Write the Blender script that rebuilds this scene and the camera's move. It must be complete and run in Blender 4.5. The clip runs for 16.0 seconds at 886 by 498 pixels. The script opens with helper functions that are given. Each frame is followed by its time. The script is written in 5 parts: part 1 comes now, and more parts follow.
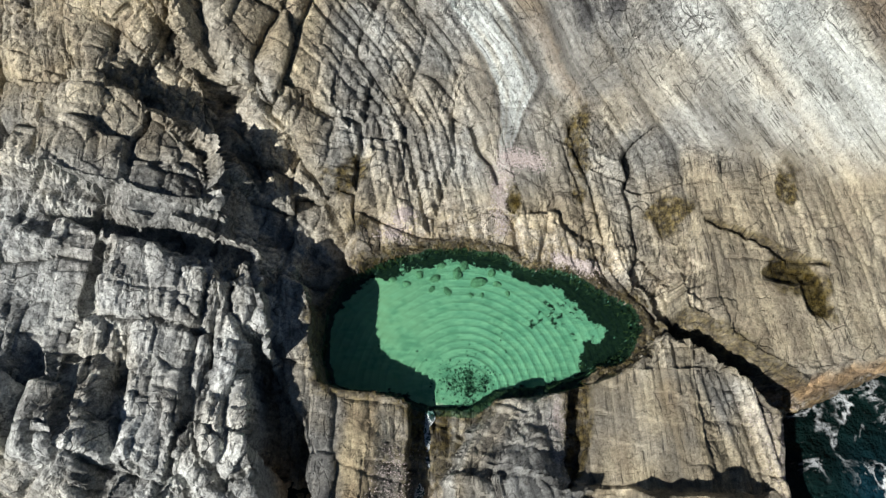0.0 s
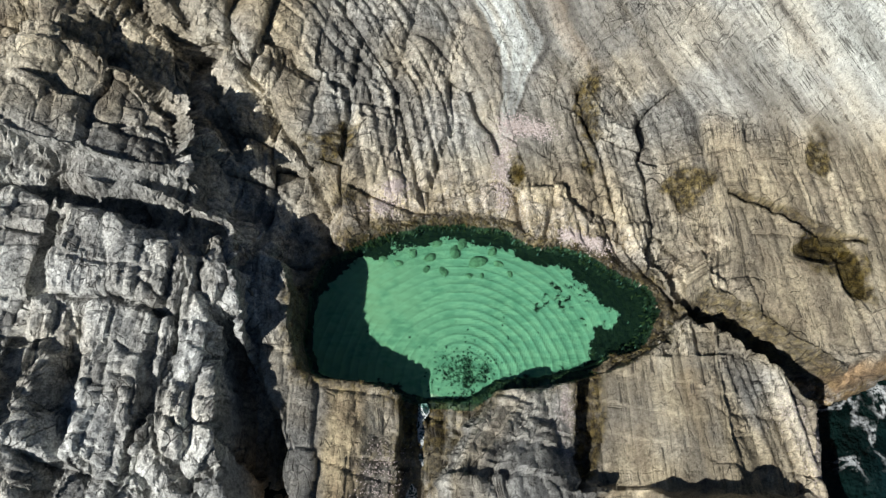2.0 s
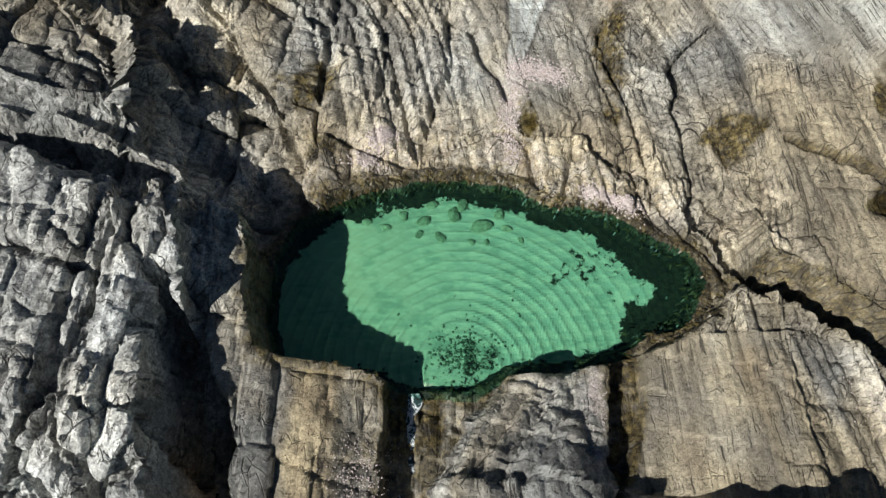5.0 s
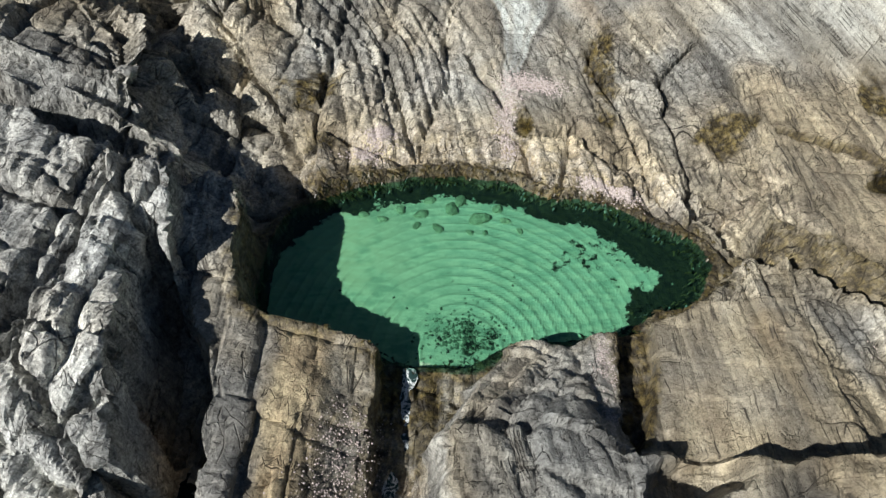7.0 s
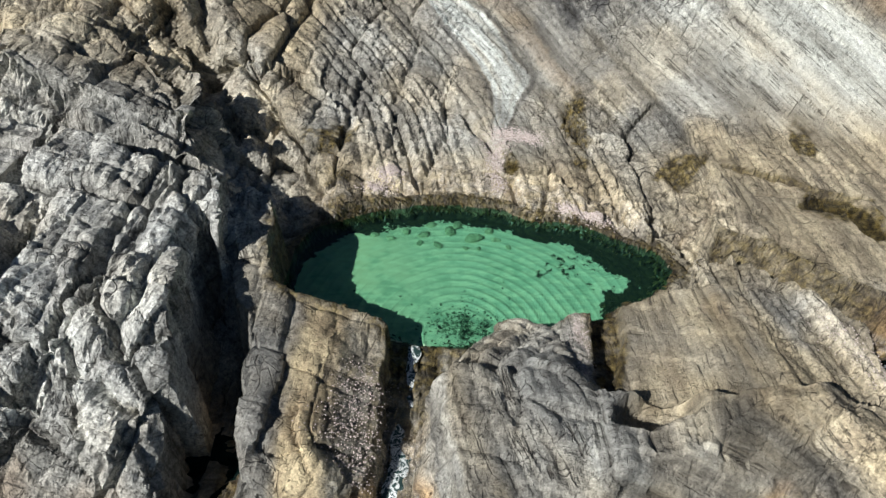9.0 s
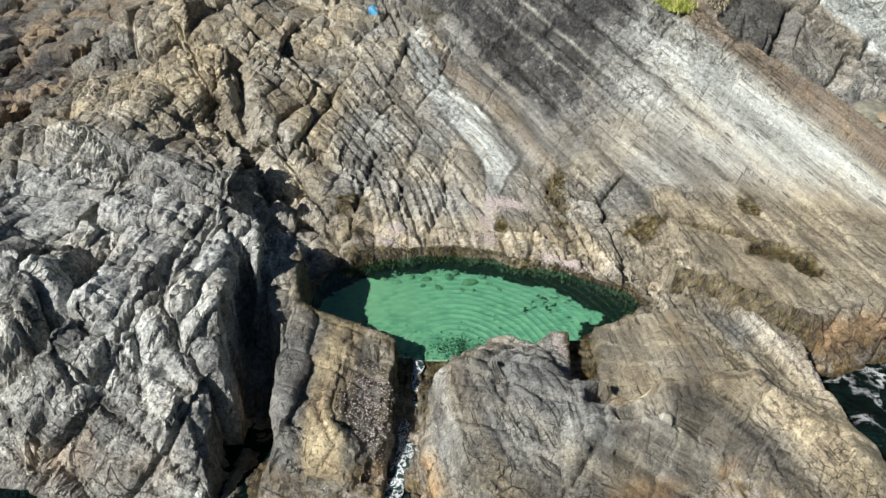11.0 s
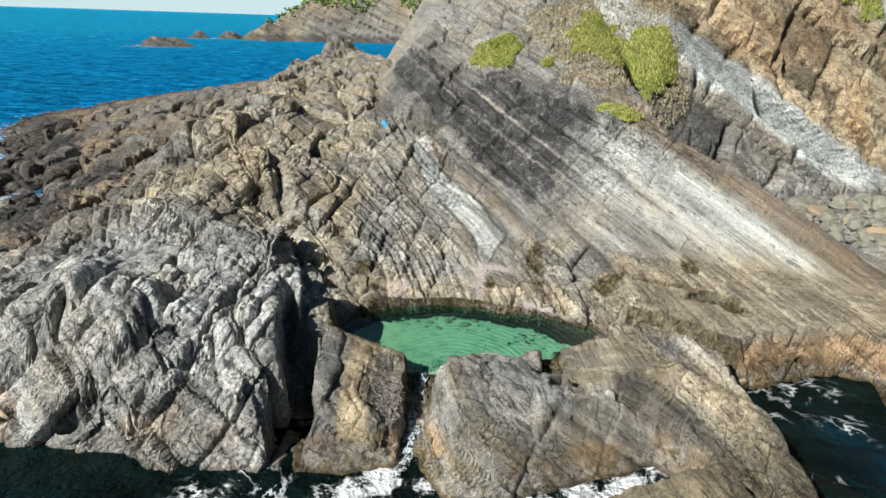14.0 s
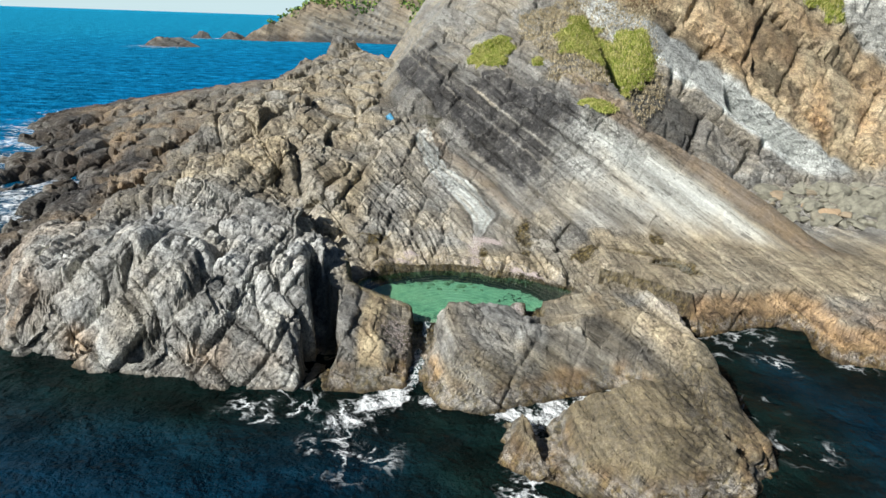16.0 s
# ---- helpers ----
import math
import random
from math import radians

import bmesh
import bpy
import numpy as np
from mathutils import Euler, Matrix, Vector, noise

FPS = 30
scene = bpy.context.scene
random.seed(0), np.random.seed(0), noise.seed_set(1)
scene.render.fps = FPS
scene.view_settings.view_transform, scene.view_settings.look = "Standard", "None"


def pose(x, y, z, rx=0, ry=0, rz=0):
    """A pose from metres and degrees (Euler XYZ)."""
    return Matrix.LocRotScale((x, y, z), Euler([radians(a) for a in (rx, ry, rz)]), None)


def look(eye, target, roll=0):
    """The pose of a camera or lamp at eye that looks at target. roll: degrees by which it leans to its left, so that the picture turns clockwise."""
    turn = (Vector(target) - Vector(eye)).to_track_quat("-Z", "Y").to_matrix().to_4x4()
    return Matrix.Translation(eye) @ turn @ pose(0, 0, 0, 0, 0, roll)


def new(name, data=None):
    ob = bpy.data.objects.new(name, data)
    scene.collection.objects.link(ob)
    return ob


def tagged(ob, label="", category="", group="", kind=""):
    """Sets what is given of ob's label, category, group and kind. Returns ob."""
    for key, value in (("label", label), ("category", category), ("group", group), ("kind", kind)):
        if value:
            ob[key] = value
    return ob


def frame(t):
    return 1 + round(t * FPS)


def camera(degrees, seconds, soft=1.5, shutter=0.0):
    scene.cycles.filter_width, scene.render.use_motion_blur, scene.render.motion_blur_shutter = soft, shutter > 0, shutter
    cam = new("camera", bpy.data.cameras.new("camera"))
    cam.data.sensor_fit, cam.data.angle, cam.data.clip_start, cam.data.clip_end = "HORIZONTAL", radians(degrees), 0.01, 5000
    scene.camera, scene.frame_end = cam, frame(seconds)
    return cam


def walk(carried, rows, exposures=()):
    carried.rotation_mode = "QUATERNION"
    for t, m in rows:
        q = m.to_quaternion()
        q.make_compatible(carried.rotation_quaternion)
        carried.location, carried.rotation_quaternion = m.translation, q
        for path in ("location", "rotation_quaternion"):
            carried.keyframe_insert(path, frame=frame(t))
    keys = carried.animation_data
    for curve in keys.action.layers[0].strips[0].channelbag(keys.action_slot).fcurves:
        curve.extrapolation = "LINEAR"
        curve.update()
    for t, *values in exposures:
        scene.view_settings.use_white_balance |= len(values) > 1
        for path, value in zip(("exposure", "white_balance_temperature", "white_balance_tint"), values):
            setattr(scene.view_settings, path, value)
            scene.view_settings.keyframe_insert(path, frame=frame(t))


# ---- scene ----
cam = camera(68.0, 16.0)
METRES, EYE, TILT, LEAN, TURN = 22.0, 16.1, -66.9, -1.25, 0.0
ROWS = [
    (0.0, 0.0, 0.0, 0.0, -0.0, 0.0, -0.0),
    (0.5, 0.0008, 0.0195, -0.0083, -0.02, -0.01, -0.01),
    (1.0, 0.002, 0.0387, -0.0153, -0.05, -0.04, -0.02),
    (1.5, 0.0027, 0.0558, -0.0201, -0.08, -0.1, -0.06),
    (2.0, 0.0034, 0.0721, -0.0244, -0.09, -0.09, -0.08),
    (2.5, 0.0035, 0.0886, -0.0294, -0.12, -0.07, -0.08),
    (3.0, 0.0046, 0.1055, -0.0348, -0.1, -0.09, -0.08),
    (3.5, 0.0059, 0.1229, -0.0412, -0.09, -0.1, -0.1),
    (4.0, 0.0059, 0.1406, -0.0483, -0.13, -0.12, -0.12),
    (6.5, 0.0051, 0.2414, -0.1957, -0.49, 13.75, -0.09),
    (7.0, 0.007, 0.2309, -0.2223, -0.3, 16.14, -0.09),
    (7.5, 0.0063, 0.2185, -0.2525, -0.36, 18.76, -0.08),
    (8.0, 0.0058, 0.2055, -0.2832, -0.39, 21.33, -0.07),
    (8.5, 0.0058, 0.1925, -0.3142, -0.41, 23.9, -0.06),
    (11.0, 0.0042, 0.1281, -0.4678, -0.51, 36.67, 0.02),
    (11.5, 0.0035, 0.115, -0.4984, -0.53, 39.15, 0.03),
    (12.0, 0.0031, 0.1019, -0.5285, -0.54, 41.61, 0.05),
    (12.5, 0.0031, 0.0892, -0.5583, -0.55, 44.04, 0.06),
    (13.0, 0.0028, 0.0763, -0.5881, -0.56, 46.47, 0.09),
    (13.5, 0.0022, 0.0617, -0.625, -0.56, 47.32, 0.11),
    (14.0, 0.0017, 0.0444, -0.6636, -0.59, 47.31, 0.12),
    (14.5, 0.0014, 0.0249, -0.7023, -0.62, 47.31, 0.13),
    (15.0, 0.0008, 0.005, -0.7397, -0.65, 47.31, 0.13),
    (15.5, -0.0, -0.0125, -0.7761, -0.68, 47.33, 0.14),
    (16.0, -0.0011, -0.027, -0.8101, -0.71, 47.34, 0.16),
]
walk(cam, [(t, pose(0, 0, EYE, TILT, LEAN, TURN) @ pose(METRES * x, METRES * y, METRES * z, 90 + pitch, roll, yaw)) for t, x, y, z, yaw, pitch, roll in ROWS])

# ---------------------------------------------------------------- daylight
SUN_AZ, SUN_EL = 229.0, 39.0     # degrees clockwise from the way the shot looks (+y); height over the horizon
world = bpy.data.worlds.new("sky")
scene.world = world
world.use_nodes = True
wt = world.node_tree
sky = wt.nodes.new("ShaderNodeTexSky")
sky.sky_type = "NISHITA"
sky.sun_disc = False
sky.sun_elevation = radians(SUN_EL)
sky.sun_rotation = radians(SUN_AZ)
sky.dust_density, sky.ozone_density = 0.25, 1.5
tint = wt.nodes.new("ShaderNodeMix")
tint.data_type, tint.blend_type = "RGBA", "MULTIPLY"
tint.inputs[0].default_value, tint.inputs[7].default_value = 1.0, (0.88, 1.0, 1.10, 1)
wt.links.new(sky.outputs[0], tint.inputs[6])
wt.links.new(tint.outputs[2], wt.nodes["Background"].inputs[0])
wt.nodes["Background"].inputs[1].default_value = 0.031
sun_data = bpy.data.lights.new("sun", "SUN")
sun_data.energy, sun_data.angle, sun_data.color = 6.3, radians(0.53), (1.0, 0.975, 0.935)
sun = new("sun", sun_data)
a, e = radians(SUN_AZ), radians(SUN_EL)
sun_way = Vector((math.sin(a) * math.cos(e), math.cos(a) * math.cos(e), math.sin(e)))
sun.matrix_world = look(sun_way * 100, (0, 0, 0))

# pale sky low over the sea, far out
haze_mesh = bpy.data.meshes.new("sky_backdrop")
haze_mesh.from_pydata([(-2000, 1400, -6), (2000, 1400, -6), (2000, 1400, 300), (-2000, 1400, 300)], [], [(0, 1, 2, 3)])
haze = bpy.data.materials.new("low_sky")
haze.use_nodes = True
ht = haze.node_tree
ht.nodes.remove(ht.nodes["Principled BSDF"])
glow = ht.nodes.new("ShaderNodeEmission")
glow.inputs[0].default_value, glow.inputs[1].default_value = (0.62, 0.80, 0.84, 1), 1.0
ht.links.new(glow.outputs[0], ht.nodes["Material Output"].inputs["Surface"])
haze_mesh.materials.append(haze)
tagged(new("backdrop", haze_mesh), "pale blue sky low over the horizon", "sky", kind="structure")

# ---------------------------------------------------------------- relief of the rock
# terrain begin


def lattice(i, j, s):
    """Random numbers in 0..1 for whole-number places."""
    h = (i.astype(np.int64) * 374761393 + j.astype(np.int64) * 668265263 + s * 974634777) & 0xFFFFFFFF
    h = ((h ^ (h >> 13)) * 1274126177) & 0xFFFFFFFF
    h = ((h ^ (h >> 16)) * 2246822519) & 0xFFFFFFFF
    return ((h ^ (h >> 15)) & 0xFFFFFF) / float(0xFFFFFF)


def value_noise(x, y, s):
    i, j = np.floor(x), np.floor(y)
    fx, fy = x - i, y - j
    fx, fy = fx * fx * (3 - 2 * fx), fy * fy * (3 - 2 * fy)
    low = lattice(i, j, s) * (1 - fx) + lattice(i + 1, j, s) * fx
    high = lattice(i, j + 1, s) * (1 - fx) + lattice(i + 1, j + 1, s) * fx
    return low * (1 - fy) + high * fy


def fbm(x, y, s, octaves=4, gain=0.5):
    """Layered noise, about -1..1."""
    total, amp, norm = np.zeros_like(x), 1.0, 0.0
    for o in range(octaves):
        k = 2.03 ** o
        total += amp * (2 * value_noise(x * k + 13.1 * o, y * k + 7.7 * o, s + o) - 1)
        norm += amp
        amp *= gain
    return total / norm


def cut(t, row, s):
    """Uneven lengths along a line: which piece, how far along it (0..1), and the distance to its nearer end."""
    i = np.floor(t)
    lo, hi = i + 0.7 * lattice(i, row, s) - 0.35, i + 0.65 + 0.7 * lattice(i + 1, row, s)
    under, over = t < lo, t > hi
    a = np.where(under, i - 1.35 + 0.7 * lattice(i - 1, row, s), np.where(over, hi, lo))
    b = np.where(under, lo, np.where(over, i + 1.65 + 0.7 * lattice(i + 2, row, s), hi))
    return i - under + over, (t - a) / (b - a), np.minimum(t - a, b - t)


def blocks(u, w, t, su, sw, st, s, lean=1.0):
    """Rock broken along beds and two sets of joints: height of each block's tilted face (about -0.5..0.5), distance to the joint, its random number, place across the bed."""
    iu, fu, eu = cut(u / su, np.zeros_like(u), s)
    iw, fw, ew = cut(w / sw + 0.5 * lattice(iu, iu, s + 1), iu, s + 2)
    row = iu * 57 + iw
    it, ft, et = cut(t / st + lattice(iu, iw, s + 3) + 0.35 * (fw - 0.5), row, s + 4)
    r = lattice(row, it, s + 5)
    h = r - 0.5 + lean * ((lattice(row, it, s + 6) - 0.5) * (fw - 0.5) + (lattice(row, it, s + 7) - 0.5) * (ft - 0.5) + 0.7 * (0.5 - fu) * lattice(row, it, s + 8))
    return h, np.minimum(np.minimum(1.6 * eu * su, ew * sw), et * st), r, fu, ((2 * fu - 1) ** 2 + (2 * fw - 1) ** 2 + (2 * ft - 1) ** 2) / 3


def step(a, b, v):
    t = np.clip((v - a) / (b - a), 0, 1)
    return t * t * (3 - 2 * t)


def inside(x, y, poly):
    """Signed distance to a closed outline, positive inside it."""
    d, sign = np.full_like(x, 1e9), np.ones_like(x)
    n = len(poly)
    for k in range(n):
        (ax, ay), (bx, by) = poly[k], poly[(k + 1) % n]
        ex, ey = bx - ax, by - ay
        t = np.clip(((x - ax) * ex + (y - ay) * ey) / (ex * ex + ey * ey), 0, 1)
        d = np.minimum(d, np.hypot(x - ax - t * ex, y - ay - t * ey))
        flips = ((ay > y) != (by > y)) & (x < ex * (y - ay) / (ey if ey else 1e-9) + ax)
        sign = np.where(flips, -sign, sign)
    return -sign * d


def along(x, y, line):
    """Distance to an open line (positive on its left), and its further values carried along it."""
    best, out = np.full_like(x, 1e9), None
    side = np.ones_like(x)
    for p, q in zip(line, line[1:]):
        ex, ey = q[0] - p[0], q[1] - p[1]
        t = np.clip(((x - p[0]) * ex + (y - p[1]) * ey) / (ex * ex + ey * ey), 0, 1)
        dx, dy = x - p[0] - t * ex, y - p[1] - t * ey
        d = np.hypot(dx, dy)
        near = d < best
        vals = [p[k] + t * (q[k] - p[k]) for k in range(2, len(p))]
        out = vals if out is None else [np.where(near, v, o) for v, o in zip(vals, out)]
        side = np.where(near, np.sign(ex * dy - ey * dx), side)
        best = np.where(near, d, best)
    return best, side, out


def smax(a, b, k=0.15):
    h = np.clip(0.5 + 0.5 * (a - b) / k, 0, 1)
    return b + (a - b) * h + k * h * (1 - h)


def smin(a, b, k=0.15):
    return -smax(-a, -b, k)


SEA, POOL = 0.0, 0.5
POOL_EDGE = [(-2.55, 5.0), (-2.25, 5.72), (-1.5, 6.15), (-0.8, 6.42), (0.1, 6.68), (0.85, 6.72), (1.7, 6.6), (2.6, 6.2), (3.6, 6.05),
             (4.3, 5.6), (5.0, 5.2), (5.3, 4.6), (4.85, 3.8), (4.1, 3.5), (3.55, 3.2), (2.6, 3.05), (1.65, 2.95), (1.0, 2.5),
             (0.1, 2.55), (-0.8, 2.85), (-2.0, 2.95), (-2.4, 3.1), (-2.6, 3.8)]
COAST = [(-34, 44), (-33, 37), (-29.5, 34), (-30.5, 31.5), (-26.5, 28), (-27.5, 25), (-25, 22), (-24.2, 18), (-22.6, 17.3), (-21.8, 20), (-19.8, 20.8), (-20.6, 18), (-20.4, 15), (-19, 11.3), (-15.5, 5), (-12.4, 0.5), (-9.6, -0.3), (-7.8, -0.7), (-5.3, -1.25),
         (-4.1, -1.2), (-3.15, -1.1), (-2.9, -0.3), (-2.75, -1.1), (-1.6, -1.2), (-0.45, -0.9), (-0.2, -0.2), (0.05, -0.9), (0.5, -1.9),
         (1.6, -2.2), (2.6, -1.75), (3.4, -1.45), (4.6, -1.05), (5.3, -0.7), (5.9, -1.4), (5.0, -2.0), (3.6, -2.15), (3.15, -2.5), (3.0, -3.2),
         (2.6, -2.5), (2.1, -2.6), (1.8, -4.0), (2.3, -4.5), (3.1, -4.8), (3.4, -5.1), (5, -5.5), (7.2, -5.1), (8.35, -4.1), (8.25, -2.8), (8.3, -1.9),
         (8.3, -0.5), (8.4, 1.0), (8.6, 2.4), (9.2, 2.85), (10.2, 3.1), (11.6, 3.5), (12.7, 3.2), (12.4, 1.6), (12.7, 1.0), (14, 0.75), (18, 1.5),
         (24, 5), (40, 8), (70, 10), (90, 100), (2, 100), (-8, 90), (-20, 78), (-29, 64)]


def soft(v, k=1.0):
    return k * np.log1p(np.exp(np.clip(v / k, -30, 30)))


SMALL_POOLS = [(-2.3, 18.9, 0.30, 0.40, 0.12), (0.1, 18.6, 0.75, 0.8, 0.35), (8.7, 5.75, 0.6, 0.28, 0.2), (9.25, 5.15, 0.3, 0.5, 0.22), (2.2, 7.9, 0.2, 0.35, 0.12),
               (6.05, 7.4, 0.3, 0.5, 0.05), (9.1, 7.9, 0.18, 0.6, 0.05), (4.0, 9.3, 0.2, 0.8, 0.04)]


def strata(x, y, z):
    """Across-bed coordinate of the beds, which dip about 35 degrees to the east: level surfaces of it are bedding planes."""
    return 0.565 * x + 0.043 * y + 0.822 * z + 0.09 * fbm(x * 0.35, y * 0.22, 301, 3)


def joints(x, y, z):
    """Across-joint coordinate: steep joints that cut the beds at right angles."""
    return 0.795 * x - 0.04 * y - 0.606 * z


def mass(x, y, poly, top, slope, foot=0.0):
    return np.minimum(top, foot + slope * inside(x, y, poly))


MOUND = [(-15.5, 5), (-12.6, 0.3), (-9.6, -0.6), (-7, -1.1), (-5, -1.5), (-2.6, -1.6), (-0.5, 0), (-1.2, 6.2), (-5.2, 7.2), (-12, 9), (-17, 10)]
MIDDLE = [(-3.3, -0.95), (-2.2, -1.05), (-1.2, -0.95), (-0.35, -0.5), (-0.15, 1.0), (-0.1, 2.75), (-1.5, 3.1), (-2.2, 3.3), (-2.25, 4.1), (-2.7, 5.4), (-3.6, 5.9), (-4.2, 4.5), (-3.9, 2), (-3.6, 0)]
RIGHT = [(0.1, -0.9), (0.5, -1.85), (1.6, -2.05), (2.7, -1.7), (3.5, -1.4), (4.7, -0.95), (5.6, -0.5), (6.5, -1.4), (7.0, -5.0), (8.2, -4.3), (8.3, -1.0),
         (8.4, 1.5), (8.2, 3.0), (6.6, 4.1), (5.6, 4.6), (4.6, 3.75), (3.9, 3.35), (2.6, 2.95), (1.5, 2.9), (0.75, 2.0), (0.15, 0.9)]
OUTER = [(3.25, -2.45), (4.0, -2.15), (5.4, -1.9), (6.6, -1.9), (7.6, -5.2), (5, -5.55), (3.4, -5.15), (3.1, -4.0)]
STACK = [(2.1, -2.55), (2.75, -2.5), (2.95, -3.4), (2.9, -4.75), (2.2, -4.45), (1.85, -3.6)]
SLAB_FOOT = [(-3.0, 72), (-3.4, 45), (-3.4, 31), (-2.2, 24), (0.2, 19.5), (1.8, 15.8), (2.5, 13.2), (3.4, 11.2), (5.0, 9.8), (7.0, 9.0), (9.0, 8.5), (11.0, 8.0), (14.0, 7.2), (18, 6.5), (24, 7), (40, 10)]
BLACK_ROCK = [(0.9, 17.4), (2.2, 14.8), (3.6, 12.9), (4.7, 11.5), (5.1, 12.5), (5.7, 13.3), (6.6, 13.3), (6.3, 14.5), (6.0, 16), (5.2, 18), (4.7, 18.6), (3.4, 20.6), (1.4, 20.2), (-0.3, 24), (-1.4, 29), (-2.6, 29), (-2.2, 24), (0, 19.6)]
CLIFF_FOOT = [(6.5, 21), (9.5, 16.6), (13, 17.2), (17, 18.6), (22, 19.5), (30, 21), (60, 26)]


def slab_crest(x, y):
    """Height of the tilted slab's upper edge."""
    crest = np.interp(x, [1.5, 3, 6, 7.8, 9.4, 11.2, 13.7, 15.1, 18, 24, 40], [4.6, 5.4, 6.2, 6.15, 5.4, 4.5, 3.15, 2.2, 1.0, 0.3, 0.2])
    return crest + 0.42 * np.clip(y - 17, 0, 30) * step(12, 8, x)


def height(x, y):
    """Height of the bare rock over the sea."""
    sd = inside(x, y, COAST)
    wob = fbm(x * 0.8, y * 0.8, 5, 3)
    # shelf behind the pool, rising to the back
    shelf = np.interp(y, [4, 6.5, 8, 10, 12, 14, 17, 25, 45, 60, 75, 90], [0.6, 0.72, 0.85, 1.05, 1.7, 2.9, 4.0, 4.5, 5.0, 4.8, 2.5, 0.2])
    shelf = shelf + 0.75 * step(5.2, 7.0, x) * (1 - step(8, 12, y)) + 0.07 * np.clip(-x, 0, 4)
    # long ridge on the west side, out to the peak
    d, side, (zc,) = along(x, y, [(-6.3, 7.2, 2.9), (-7.2, 10, 3.5), (-6.8, 13.5, 4.2), (-7.3, 17, 5.2), (-8.5, 25, 5.0), (-10.5, 40, 5.0), (-12, 55, 5.2), (-11.5, 62, 5.6), (-9, 70, 3)])
    west = zc - np.where(side > 0, 0.17, 0.52) * np.maximum(d - 0.6, 0)
    land = smax(shelf, west, 0.5)
    # peak at the far end
    pk = np.hypot(x + 11.8, (y - 58) * 0.9)
    land = np.maximum(land, 8.0 - 0.60 * pk + 0.9 * fbm(x * 0.7, y * 0.7, 17, 3))
    land = np.maximum(land, 5.1 - 0.9 * np.hypot((x + 8.2), (y - 56) * 0.6) + 0.8 * fbm(x * 0.6, y * 0.6, 18, 3))
    land = land + step(18, 26, y) * (0.7 * fbm(x * 0.33, y * 0.33, 19, 3) + 0.5 * np.abs(fbm(x * 0.9, y * 0.9, 20, 3)))
    land = smax(land, mass(x, y, [(-9.3, 14.6), (-7.9, 14.2), (-7.2, 16.6), (-8.6, 17.2)], 5.4 + 0.4 * wob, 2.5, 3.6), 0.1)
    # low outer reef along the western shore
    land = np.where((x < -11) & (y > 4), smin(land, 0.35 + 0.16 * sd + 0.4 * wob + 0.5 * np.maximum(x + 15, 0), 0.3), land)
    # block with a steep eastern edge, and the shaded trough below it
    d, _, (w, zt) = along(x, y, [(-7.4, 10.8, 0.1, 3.0), (-6.0, 9.5, 0.5, 1.9), (-4.6, 8.5, 0.9, 1.25), (-3.5, 7.4, 1.0, 0.95), (-2.9, 6.3, 0.7, 0.65), (-2.5, 5.6, 0.3, 0.4)])
    land = np.where(d < 3, smin(land, zt + 0.75 * np.maximum(d - w, 0) + 0.15 * wob, 0.15), land)
    block = mass(x, y, [(-4.4, 6.8), (-4.5, 7.9), (-4.8, 8.9), (-5.9, 9.7), (-7.6, 10.2), (-10, 9.4), (-10, 6.9), (-6, 6.3), (-4.6, 6.3)], 2.6 + 0.28 * np.clip(-4.7 - x, 0, 3.5) + 0.25 * wob, 4.5, 0.9)
    land = smax(land, block, 0.08)
    # tilted slab and the dark rock above it
    d, side, _ = along(x, y, SLAB_FOOT)
    s = np.where(y > 46, np.minimum(d * side, 46 - y), d * side)
    crest = slab_crest(x, y)
    face = 1.15 + 3.4 * step(12, 20, y) + np.interp(x, [2, 5, 9, 12, 15, 18], [1.0, 0.2, 0.35, 0.3, -0.1, -1.2]) + np.interp(x, [2, 6, 9, 14], [0.9, 1.15, 1.2, 1.0]) * (1 + 0.35 * step(18, 24, y)) * s
    over = s - np.maximum(crest - 1.4, 0) / 1.15
    back = np.where(x < 9, 0.28, 0.28 - 1.2 * step(8.5, 10.5, x)) * np.maximum(over, 0)
    hill = np.minimum(face, crest + np.clip(back, -9, 2.6))
    hill = hill - 0.42 * np.exp(-((hill - crest + 0.85) / 0.16) ** 2) * step(6.5, 8, x) * (over < 0)
    hill = np.where(s > 0, np.maximum(hill, 0.7), hill)
    land = np.where(s > -0.5, smax(land, hill, 0.2), land)
    gully = step(9.5, 11.5, x) * step(0, 0.6, over)
    land = np.where(gully > 0, land * (1 - gully) + np.maximum(hill, 0.5 + 0.12 * np.clip(x - 12, 0, 8)) * gully, land)
    # orange cliff behind the boulder gully
    d, side, _ = along(x, y, CLIFF_FOOT)
    c = d * side
    cliff = 1.5 + 1.45 * c + 0.5 * fbm(x * 0.3, y * 0.3, 23, 3)
    cliff = np.minimum(cliff, 13 + 0.35 * c)
    cliff = np.where(x < 9.5, np.minimum(cliff, 7.4 + 0.3 * np.maximum(c, 0) + 1.1 * (x - 6.5)), cliff)
    cliff = np.where(x < 3, np.minimum(cliff, 12.0 + 1.7 * (x + 0.9) - 0.5 * np.maximum(y - 62, 0)), cliff)
    land = np.where(c > -1, np.maximum(land, cliff), land)
    # shelf in front right of the pool, around the bay
    front = step(6.4, 4.8, y)
    land = np.where((y < 6.4) & (x > -3), land * (1 - front) + front * np.where(x > 6, 1.45 + 0.1 * (y - 4), 0.3), land)
    # the large mound
    top = 2.45 + 0.08 * np.clip(-3.5 - x, 0, 5) - 0.22 * np.clip(-9 - x, 0, 9) - 0.62 * np.clip(1.4 - y, 0, 4)
